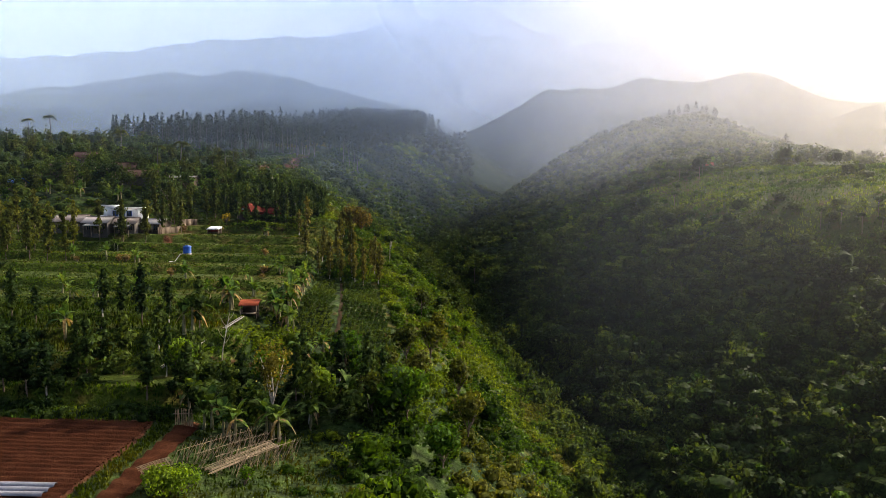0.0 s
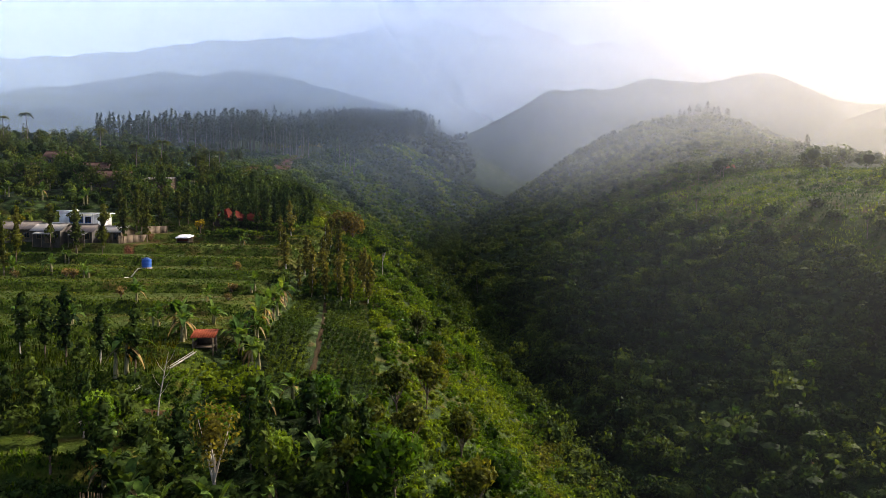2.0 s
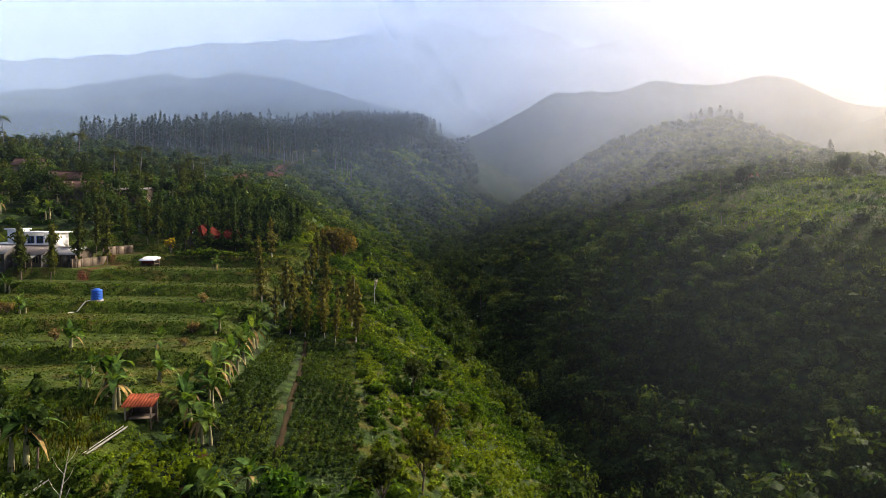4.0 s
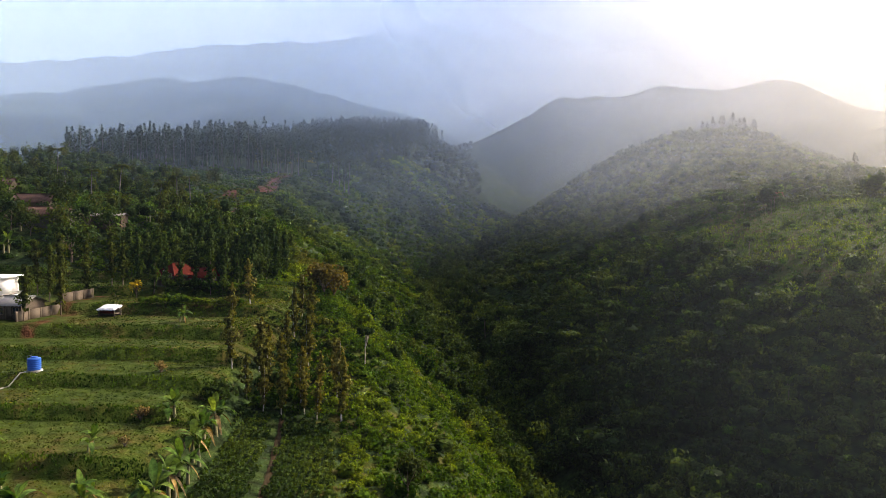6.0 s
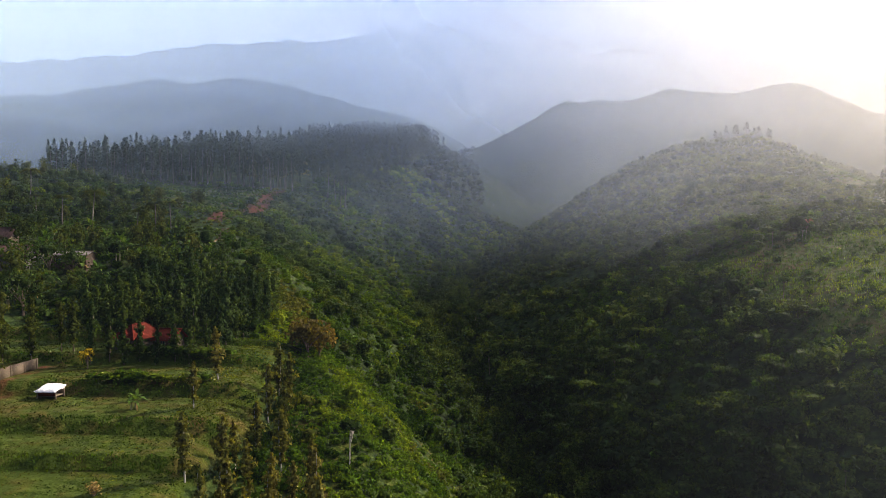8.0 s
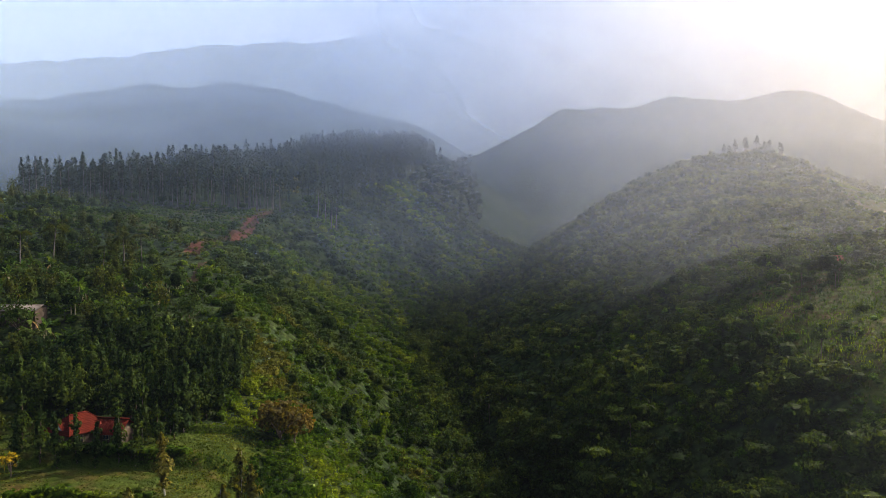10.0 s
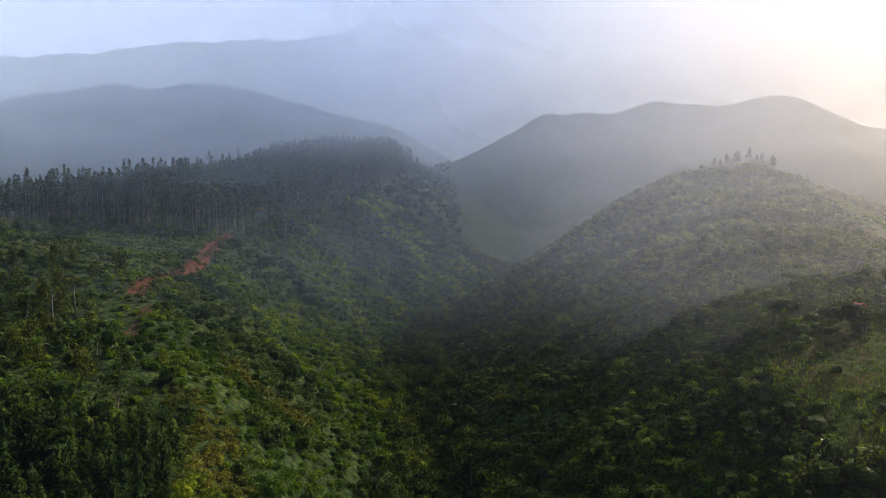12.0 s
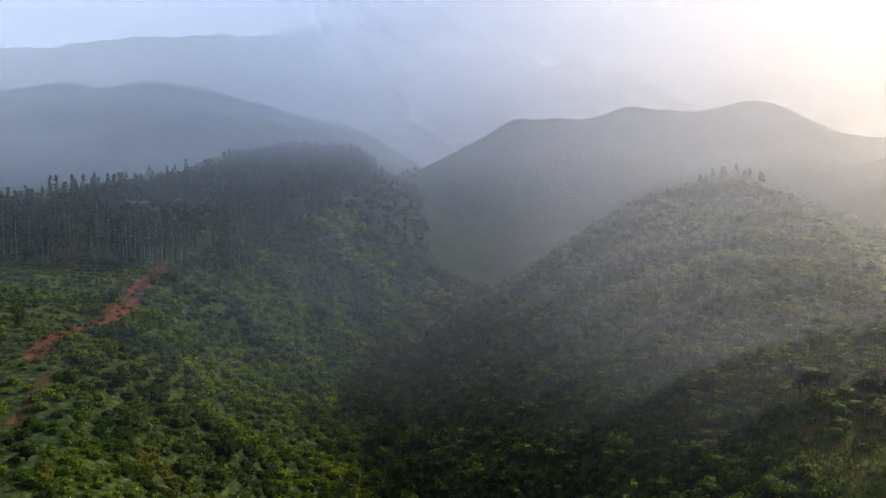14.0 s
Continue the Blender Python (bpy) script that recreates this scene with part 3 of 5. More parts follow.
wood("upland_trees", ROUND_LITE, (-250, -36, 204, 424), 5.8, lambda x, y: upland(x, y) * np.where(x < rim_x(y) - 22, 0.75, 0.2), (0.6, 1.2), DARK_LEAF, "mixed dark trees of the upland round the village", "woods")
wood("upland_olive_trees", FEATHER, (-290, -40, 215, 420), 9.0, lambda x, y: upland(x, y) * np.where(x < rim_x(y) - 18, 0.6, 0.15), (0.7, 1.25), OLIVE_LEAF, "slender olive-leaved trees scattered through the upland", "woods")
wood("upland_scrub", LITE, (-150, -36, 204, 424), 4.1, lambda x, y: upland(x, y) * 0.9, (0.6, 1.3), SLOPE_LEAF, "green undergrowth and gardens of the upland", "scrub")
wood("village_edge_trees", ROUND_LITE, (-200, -88, 120, 204), 6.0, lambda x, y: np.where(~busy(x, y) & (x < -93 - 0.3 * (190 - y)), 0.8, 0), (0.7, 1.2), DARK_LEAF, "dark trees beside the village houses", "woods")
wood("far_woods", FAR_CROWN, (-260, 430, 470, 850), 6.2, lambda x, y: np.where(pine_ground(x, y) | (x > 24), 0, 0.9) * np.where(left_slope(x, y) & (y < 560), 0, 1), (0.9, 1.5), PINE_LEAF, "distant forest on the hills at the valley head", "woods", 0.8)

# bushes of the lower wood between the red field and the crop plots
def lower_wood(x, y):
    return np.where((x > -62) & (x < -3) & (y > 79) & (y < 98) & ~busy(x, y) & (x < rim_x(y) + 5), 1.0, 0)


wood("lower_wood_scrub", BUSH, (-70, 5, 78, 99), 2.2, lambda x, y: lower_wood(x, y) * np.where(x > -32, 0.95, 0.8 * (rough_noise(x, y, 9, 1.0) > -0.15)), (0.5, 1.1), DARK_LEAF, "dark undergrowth between the trees above the red field", "scrub")
wood("lower_wood_trees", ROUND, (-64, 2, 79, 100), 4.6, lambda x, y: lower_wood(x, y) * np.where(x > -30, 0.85, 0.3), (0.55, 1.0), DARK_LEAF, "dark leafy trees of the lower wood", "woods")
wood("field_edge_scrub", BUSH, (-30, 0, 56, 80), 2.4, lambda x, y: np.where((x > -15 + 0.4 * (70 - y)) & ~busy(x, y), 0.9, 0), (0.4, 0.9), SLOPE_LEAF, "weedy green bushes beside the bean trellis", "scrub")

# ---- single trees ----
def part(name, form, material, parent, label=""):
    """One mesh under a thing or a part."""
    ob = new(name, form if isinstance(form, bpy.types.Mesh) else quick_mesh(name, *form, material))
    ob.parent = parent
    return tagged(ob, label) if label else ob


def thing(name, label, category, group=""):
    return tagged(new(name), label, category, group)


def stand(ob, places, r, sizes=(0.85, 1.15), sink=0.1):
    """Sets the first and copies it for all further places (x, y), on the ground."""
    made = []
    for i, (x, y) in enumerate(places):
        s = r.uniform(*sizes)
        m = pose(x, y, height(x, y) - sink, r.uniform(-3, 3), r.uniform(-3, 3), r.uniform(0, 360)) @ Matrix.Diagonal((s, s, s * r.uniform(0.9, 1.12), 1))
        made.append((ob, m) if i == 0 else (copy_thing(ob, m), m))
    if made:
        ob.matrix_basis = made[0][1]
    return made


def share(places, n):
    return [places[i::n] for i in range(n)]


def column_crown(seed, tall, wide, tufts, leaf, core=0.62):
    """A narrow upright crown in uneven storeys."""
    r = np.random.default_rng(seed)
    z = r.beta(1.3, 1.2, tufts)
    storey = 0.7 + 0.45 * np.sin(z * 19 + seed + 1.5 * np.sin(z * 7))
    rad = wide * np.sin(np.pi * np.clip(z * 0.93 + 0.06, 0, 1)) ** 0.6 * storey * r.uniform(0.35, 1.1, tufts)
    a = r.uniform(0, 6.283, tufts)
    p = np.stack([rad * np.cos(a), rad * np.sin(a), z * tall], -1)
    way = np.stack([np.cos(a), np.sin(a), r.uniform(-0.1, 0.9, tufts)], -1) + 0.5 * r.normal(size=(tufts, 3))
    pieces = [leaf_quads(p, way, leaf * r.uniform(0.7, 1.4, tufts), leaf * r.uniform(0.4, 0.75, tufts), r)]
    for k in np.linspace(0.14, 0.84, 5):
        q = wide * math.sin(math.pi * (k * 0.93 + 0.06)) ** 0.6 * (0.7 + 0.45 * math.sin(k * 19 + seed + 1.5 * math.sin(k * 7))) * core
        pieces.append((BALL[0] * (q, q, tall * 0.11) * r.uniform(0.75, 1.2, (len(BALL[0]), 1)) + (0, 0, k * tall), BALL[1]))
    return joined(*pieces)


def column_tree(seed, tall, bare, wide, material, label, group, tufts=240, bark=None, core=0.5):
    r = np.random.default_rng(seed)
    t = thing("columnar_tree", label, "tree", group)
    lean = r.uniform(-0.25, 0.25, 2)
    part("trunk", stem(((0, 0, -0.4), (lean[0] * 0.5, lean[1] * 0.5, bare), (lean[0], lean[1], tall * 0.6), (lean[0] * 0.4, lean[1], tall * 0.96)), (0.11, 0.085, 0.055, 0.02), 6), bark or PALE_BARK, t)
    v, f = column_crown(seed, tall - bare * 0.8, wide, tufts, 0.6, core)
    v[:, 2] += bare * 0.8
    part("crown", (v, f), material, t)
    return t


def zone(x0, x1, y0, y1, gap, keep=lambda x, y: np.ones_like(x)):
    x, y = scatter(x0, x1, y0, y1, gap, lambda x, y: keep(x, y) * np.where(busy(x, y), 0, 1), rng)
    return list(zip(x, y))


row_trees = [(-51.5, 88.5), (-46.7, 82), (-49.3, 82), (-44.5, 82), (-41.1, 84.5), (-44.4, 89), (-41.4, 89), (-38.9, 89), (-33.2, 82), (-33.3, 88),
             (-60.1, 102.5), (-56.5, 102), (-48.2, 104), (-45.7, 104.5), (-41.5, 101), (-38, 101.5), (-32.4, 97.5), (-55, 90), (-36, 93)]
home_trees = [(-85, 143.5), (-80.7, 144), (-76, 141.5), (-73.4, 143.5), (-76, 151.5), (-83, 150), (-88, 149), (-90, 146), (-79, 148), (-76.5, 164.5), (-69.3, 160), (-63.8, 167.5), (-62, 175), (-64.3, 159.5), (-66, 164), (-65.5, 178), (-66.5, 183), (-64, 188), (-68, 187), (-61, 191), (-66, 192), (-70, 190), (-58.5, 190), (-73, 188), (-71, 163), (-84, 158), (-88, 161), (-92, 157), (-96, 160), (-91.5, 166), (-96, 167), (-99, 163), (-93, 152), (-97, 153), (-87, 154)]
rim_trees = [(-28.8, 155.4), (-23, 149), (-20.7, 149), (-21, 152), (-23.6, 153), (-18.7, 152), (-16.2, 149), (-25.4, 163), (-17.9, 150), (-25.4, 150.5),
             (-22.5, 158), (-19.5, 158), (-17, 156), (-24, 168), (-21.5, 172), (-14.5, 154), (-26, 159), (-20, 164), (-13, 148.5), (-24.5, 176), (-22.5, 180), (-25, 184), (-33.5, 172), (-33, 181), (-15.5, 160)]
grove = zone(-62, -35, 202, 236, 3.0, lambda x, y: 0.9 * (x < rim_x(y) + 1))
front_trees = [(-55.5, 189), (-53, 190), (-50.3, 189.5), (-48.2, 190.5), (-45.6, 190), (-43, 191), (-40.5, 190.5), (-41.5, 195), (-38.5, 193), (-57, 193), (-44, 199), (-38, 198)]
for k, pl in enumerate(share(row_trees + zone(-30, 0, 80, 97, 5.5, lambda x, y: 0.8 * lower_wood(x, y)), 3)):
    stand(column_tree(10 + k, 7.2, 2.0, 1.35, DARK_LEAF, "slim dark green columnar tree on a bare trunk", "columnar trees by the fields", 260, None if k == 0 else BARK), pl, rng)
for k, pl in enumerate(share(home_trees, 2)):
    stand(column_tree(20 + k, 9.0, 2.2, 1.5, OLIVE_LEAF, "tall olive-leaved columnar tree beside the village houses", "columnar trees by the houses", 300, BARK), pl, rng)
for k, pl in enumerate(share(rim_trees, 2)):
    stand(column_tree(30 + k, 7.4, 1.3, 1.0, RIM_LEAF, "thin olive-leaved tree on the rim of the terraces", "columnar trees on the rim", 300, None, 0.3), pl, rng, (0.7, 1.15))
for k, pl in enumerate(share(grove, 3)):
    stand(column_tree(36 + k, 9.0, 0.6, 1.9, DARK_LEAF, "dark columnar tree of the dense grove behind the fields", "columnar trees of the grove", 320, BARK), pl, rng)


stand(column_tree(44, 7.6, 0.6, 0.95, DARK_LEAF, "slim dark columnar tree in front of the red-roofed house", "columnar trees by the red house", 260, BARK, 0.5), front_trees, rng)


def broad_tree(seed, radius, tall, trunk, material, label, group="", tufts=420, leaf=0.7, name="broad_tree"):
    t = thing(name, label, "tree", group)
    r = np.random.default_rng(seed)
    limbs = [stem(((0, 0, -0.5), (0.1, 0.1, trunk), (0, 0.1, trunk + tall * 0.9)), (0.04 * radius + 0.04, 0.03 * radius + 0.03, 0.02), 6)]
    for i in range(5):
        a, q = r.uniform(0, 6.28), r.uniform(0.45, 0.75) * radius
        limbs.append(stem(((0, 0, trunk * r.uniform(0.7, 1.1)), (math.cos(a) * q * 0.5, math.sin(a) * q * 0.5, trunk + tall * 0.5), (math.cos(a) * q, math.sin(a) * q, trunk + tall * r.uniform(0.7, 1.3))), (0.1, 0.07, 0.02), 4))
    part("trunk", joined(*limbs), BARK if trunk < 4 or seed == 13 else PALE_BARK, t)
    part("crown", crown(seed, radius, tall, 9, tufts, leaf, trunk + tall, core=0.5), material, t)
    return t


stand(broad_tree(3, 2.7, 2.0, 0.7, DARK_LEAF, "broad dark tree at the corner of the terraces"), [(-27.3, 144.5)], rng)
stand(broad_tree(4, 5.0, 3.6, 2.0, DARK_LEAF, "large round dark green tree behind the red-roofed house", "round trees of the upland"), [(-62, 214), (-70, 222), (-66, 238), (-46, 243), (-54, 250), (-78, 210), (-100, 226), (-95, 225), (-90, 227), (-85, 232), (-81, 234), (-104, 230), (-120, 231), (-113, 243), (-103, 245), (-124, 261), (-126, 233), (-117, 235), (-132, 222), (-88, 223)], rng, (0.6, 1.1))
stand(broad_tree(5, 3.4, 2.4, 1.0, BROWN_LEAF, "yellow-brown withering bush on the rim of the slope", "withered bushes"), [(-24.5, 204), (-25.5, 211), (-23, 208)], rng, (1.0, 1.3))
stand(broad_tree(6, 1.7, 0.8, 5.0, DARK_LEAF, "lone tree with a tall bare white trunk on the slope", "", 160), [(-12, 166)], rng)
stand(broad_tree(7, 2.4, 3.8, 4.0, YELLOW_LEAF, "feathery yellow-green tree above the bean trellis", "", 520, 0.42), [(-18.6, 79.5)], rng, (0.95, 1.0))
stand(broad_tree(8, 2.2, 2.2, 2.0, BRIGHT_LEAF, "fresh green round tree in the lower wood", "lower wood trees"), [(-10, 88), (-12.5, 95), (-4, 84), (-21, 88), (-14, 82), (0, 78), (-30, 84)], rng, (0.7, 1.1))
stand(broad_tree(9, 2.4, 2.4, 2.2, OLIVE_LEAF, "olive-brown leafy tree on the edge of the slope", "slope edge trees"), [(-3, 93), (-5, 101), (-2, 110), (-1, 122), (-4, 134), (2, 100), (3, 88), (-7, 90), (-8, 82)], rng, (0.7, 1.1))
stand(broad_tree(12, 1.0, 1.0, 0.9, FLOWER_LEAF, "small yellow-flowering tree on the terrace", "", 120, 0.4), [(-54.5, 186)], rng)
stand(broad_tree(13, 1.6, 0.7, 5.0, DARK_LEAF, "thin pale-trunked tree on the far hillside", "thin trees of the far hillside", 120), [(71, 130), (56, 146), (60, 185), (40, 250), (13, 300), (10, 338), (75, 240), (98, 182), (101, 178), (104, 175), (106, 180), (95, 186), (93.6, 270.4), (95, 272), (88, 276)], rng, (0.7, 1.1))


def pine(seed, tall, label, group):
    """Bare straight trunk, ragged narrow top."""
    r = np.random.default_rng(seed)
    t = thing("pine_tree", label, "tree", group)
    part("trunk", stem(((0, 0, -0.6), (0.1, 0, tall * 0.5), (0, 0.1, tall)), (0.24, 0.17, 0.03), 5), PINE_BARK, t)
    part("crown", pine_crown(seed, tall), PINE_LEAF, t)
    return t


def pine_crown(seed, tall, tufts=130):
    r = np.random.default_rng(seed)
    z = r.uniform(0, 1, tufts) ** 0.8
    rad = (1 - z) ** 0.7 * 2.2 * r.uniform(0.3, 1.1, tufts) + 0.1
    a = np.floor(r.uniform(0, 9, tufts)) * 0.7 + r.uniform(-0.3, 0.3, tufts) + 5 * z
    p = np.stack([rad * np.cos(a), rad * np.sin(a), tall * (0.36 + 0.64 * z) - 0.25 * rad], -1)
    return leaf_quads(p, np.stack([0.4 * np.cos(a), 0.4 * np.sin(a), np.ones(tufts)], -1) + 0.5 * r.normal(size=(tufts, 3)), r.uniform(0.8, 1.5, tufts), r.uniform(0.4, 0.8, tufts), r)


front_pines = [p for p in zone(-180, 0, 410, 470, 4.2, lambda x, y: 0.9 * pine_ground(x, y) * (y < 427 + 0.35 * np.clip(x + 80, 0, 200) + 0.12 * (x + 80)))][:150]
for k, pl in enumerate(share(front_pines, 4)):
    stand(pine(50 + k, 15.5 + k, "tall thin pine with a bare pale trunk at the wood's edge", "pines at the edge of the wood"), pl, rng)
stand(pine(55, 9.0, "small dark pine on the hilltop against the mist", "pines on the hilltop"), [(152, 500), (155.5, 502), (158, 499), (163, 500), (165, 502), (169.5, 499), (174, 500), (177, 501), (182, 499), (184, 501), (175, 459), (166, 359)], rng, (0.65, 0.95))
PINES = [joined(pine_crown(70 + i, 16, 100), stem(((0, 0, -0.6), (0, 0, 15)), (0.22, 0.05), 4)) for i in range(5)]
wood("pine_wood", PINES, (-240, 40, 418, 800), 4.9, lambda x, y: 0.92 * pine_ground(x, y) * (y > 424 + 0.35 * np.clip(x + 80, 0, 200) + 0.12 * (x + 80)), (0.88, 1.12), PINE_LEAF, "dense pine wood covering the ridge", "woods")

wood("glade_bushes", LITE, (-114, -70, 444, 530), 3.6, lambda x, y: np.where(np.hypot((x + 92) / 20, (y - 486) / 45) < 1, 0.7, 0), (0.6, 1.4), RIM_LEAF, "pale young growth in the clearing of the pine wood", "scrub")

# ---- bananas and palms ----
def blade(length, width, rise, droop, seed, segments=6):
    """A long arching leaf with a folded midrib, growing outwards along x."""
    r = np.random.default_rng(seed)
    s = np.linspace(0, 1, segments + 1)
    x = length * (s * math.cos(rise) + 0.0 * s)
    z = length * (s * math.sin(rise) - droop * s ** 2.4)
    w = width * np.clip(np.sin(np.pi * np.clip(s * 0.92 + 0.05, 0, 1)), 0.06, 1) * 0.5
    ragged = 1 - 0.3 * r.uniform(0, 1, (2, segments + 1))
    rib = np.stack([x, 0 * s, z], -1)
    left = np.stack([x, w * ragged[0], z + 0.18 * w], -1)
    right = np.stack([x, -w * ragged[1], z + 0.18 * w], -1)
    n = segments + 1
    v = np.concatenate([left, rib, right])
    f = [(i, i + 1, n + i + 1, n + i) for i in range(segments)] + [(n + i, n + i + 1, 2 * n + i + 1, 2 * n + i) for i in range(segments)]
    return v, np.array(f)


def turned(form, a, lift=0.0):
    v, f = form
    w = v.copy()
    w[:, 0], w[:, 1], w[:, 2] = v[:, 0] * math.cos(a) - v[:, 1] * math.sin(a), v[:, 0] * math.sin(a) + v[:, 1] * math.cos(a), v[:, 2] + lift
    return w, f


STEM_GREEN = plain("banana_stem", (0.09, 0.08, 0.035), (0.18, 0.17, 0.07), 3.0, 0.7)


def banana(seed, tall, leaves, dry, label, group, stems=2):
    r = np.random.default_rng(seed)
    t = thing("banana_plant", label, "banana plant", group)
    for k in range(stems):
        h, off = tall * (1 - 0.28 * k), (0.75 * k * math.cos(seed + 2.5 * k), 0.75 * k * math.sin(seed + 2.5 * k), 0)
        v, f = stem(((0, 0, -0.2), (0.03, 0.02, h * 0.6), (0, 0.03, h)), (0.2, 0.14, 0.07), 7)
        part("pseudostem", (v + off, f), STEM_GREEN, t)
        for i in range(leaves - 2 * k):
            a = i * 2.4 + r.uniform(-0.4, 0.4)
            up = r.uniform(0.35, 1.35)
            v, f = turned(blade(r.uniform(1.9, 2.6), r.uniform(0.7, 0.95), up, 0.2 + 0.5 * (1.35 - up), seed * 9 + i + 40 * k), a, h * r.uniform(0.9, 1.0))
            part("leaf", (v + off, f), BANANA_LEAF, t)
    for i in range(dry):
        a = i * 1.9 + 0.7 + r.uniform(-0.4, 0.4)
        part("dry_leaf", turned(blade(1.7, 0.4, 0.1, 1.0, seed * 11 + i), a, tall * 0.85), DRY_LEAF, t, "withered brown hanging leaf")
    return t


field_bananas = [(-56.3, 111), (-53.3, 112), (-65.9, 144.5), (-59.6, 142.5), (-40.8, 171), (-29.9, 137.5), (-30.4, 117.5), (-47, 113), (-36.5, 113), (-34, 127), (-38, 118.5), (-60, 116), (-44, 126), (-72, 144), (-69, 155)]
edge_bananas = [(-31.8, 110), (-25.1, 111), (-24.2, 115), (-24.6, 118), (-24.4, 121), (-24.8, 124.5), (-25.3, 130), (-25.8, 135), (-32.6, 112), (-26, 113), (-33.3, 97.5), (-49.7, 96.5), (-23, 109), (-25.8, 139)]
wood_bananas = [(-21.2, 74.3), (-22.7, 75.4), (-17.2, 76.5), (-18.9, 78), (-24.6, 77.6), (-14.5, 80), (-11, 84), (-16, 87), (-9, 95), (-19, 97), (-22, 84), (-5, 88), (-28, 80.5), (-13, 99), (-16.5, 101.5)]
for k, pl in enumerate(share(field_bananas, 2)):
    stand(banana(3 + k, 1.7, 7, 1, "young banana plant standing in the grass terrace", "bananas on the terraces"), pl, rng, (0.75, 1.1))
for k, pl in enumerate(share(edge_bananas, 2)):
    stand(banana(6 + k, 2.4, 7, 4, "banana plant with withered lower leaves by the plot", "bananas by the crop plots"), pl, rng, (1.05, 1.5))
for k, pl in enumerate(share(wood_bananas, 2)):
    stand(banana(9 + k, 2.7, 9, 2, "large banana plant with broad arching green leaves", "bananas in the lower wood"), pl, rng, (0.9, 1.25))
upland_bananas = zone(-110, -50, 212, 300, 6.5, lambda x, y: 0.55 * (x < rim_x(y) - 8))[:60]
stand(banana(13, 2.4, 7, 1, "banana plant among the gardens of the upland", "bananas of the upland"), upland_bananas, rng, (0.9, 1.4))
slope_bananas = zone(35, 75, 95, 165, 9, lambda x, y: np.where(ground_z(x, y) < 34, 0.6, 0))[:30]
stand(banana(15, 2.4, 7, 1, "banana plant among the wild growth of the valley floor", "bananas of the valley floor"), slope_bananas, rng, (0.9, 1.4))


def frond(length, seed):
    """A palm frond: a drooping rib with leaflets on both sides."""
    r = np.random.default_rng(seed)
    up = r.uniform(0.2, 0.9)
    s = np.linspace(0.12, 1, 16)
    rib = np.stack([length * s * math.cos(up), 0 * s, length * (s * math.sin(up) - 0.75 * s ** 2.2)], -1)
    pieces = [stem(rib[::5], (0.04, 0.03, 0.02, 0.01), 3)]
    for side in (-1, 1):
        tip = rib + np.stack([0.35 + 0 * s, side * 0.85 * np.sin(np.pi * s * 0.85), -0.35 + 0 * s], -1)
        v = np.stack([rib - (0.09, 0, 0), rib + (0.09, 0, 0), tip + (0.05, 0, 0), tip - (0.05, 0, 0)], 1).reshape(-1, 3)
        pieces.append((v, np.arange(len(v)).reshape(-1, 4)))
    return joined(*pieces)


def palm(seed, tall):
    r = np.random.default_rng(seed)
    t = thing("coconut_palm", "tall coconut palm with a thin pale bent trunk", "palm tree", "coconut palms of the upland")
    part("trunk", stem(((0, 0, -0.4), (0.3, 0.1, tall * 0.4), (0.2, 0, tall * 0.75), (0, 0, tall)), (0.24, 0.17, 0.14, 0.13), 7), PALM_BARK, t)
    for i in range(16):
        part("frond", turned(frond(r.uniform(2.8, 3.7), seed * 20 + i), i * 2.4, tall), OLIVE_LEAF, t)
    return t


stand(palm(2, 9.5), [(-89, 287), (-85, 290.5), (-109, 284), (-84, 299), (-126, 300)], rng, (0.85, 1.1))
stand(palm(4, 12.0), [(-182, 345), (-189, 340), (-100, 283), (-140, 322)], rng, (0.85, 1.1))

# ---- fields ----
def tufts(x, y, z, tall, spread_, blades, r):
    """Grass: leaning pointed blades in tufts."""
    n = len(x) * blades
    bx = np.repeat(x, blades) + r.normal(0, 0.18, n)
    by = np.repeat(y, blades) + r.normal(0, 0.18, n)
    bz = np.repeat(z, blades) - 0.05
    h = np.repeat(tall, blades) * r.uniform(0.6, 1.2, n)
    a = r.uniform(0, 6.283, n)
    w = r.uniform(0.06, 0.13, n)
    d = np.stack([np.cos(a), np.sin(a), 0 * a], -1)
    side = np.stack([-np.sin(a), np.cos(a), 0 * a], -1)
    base = np.stack([bx, by, bz], -1)
    tip = base + d * (spread_ * h * r.uniform(0.2, 1.0, n))[:, None] + np.stack([0 * h, 0 * h, h], -1)
    mid = (base + tip) / 2 + np.stack([0 * h, 0 * h, 0.12 * h], -1)
    v = np.stack([base, mid - side * w[:, None], tip, mid + side * w[:, None]], 1).reshape(-1, 3)
    return v, np.arange(4 * n).reshape(-1, 4)


def grass_at(name, box, gap, keep, tall, blades, material, label, category="grass", lean=0.6):
    x, y = scatter(*box, gap, keep, rng)
    return stuff(name, tufts(x, y, ground_z(x, y), rng.uniform(*tall, len(x)), lean, blades, rng), material, label, category)


def bank(x, y):
    """On the short banks between the terraces."""
    ye = y + 1.2 * np.sin(x * 0.07) + 0.5 * np.sin(x * 0.21 + 2)
    d = np.min(np.abs(ye[None] - np.array(STEPS)[:, None] - 0.5), axis=0)
    return (d < 0.7) & (on_terraces(x, y) > 0.4)


def open_terrace(x, y):
    return (on_terraces(x, y) > 0.35) & (y > 82) & (y < 206) & ~busy(x, y) & (x > -95)


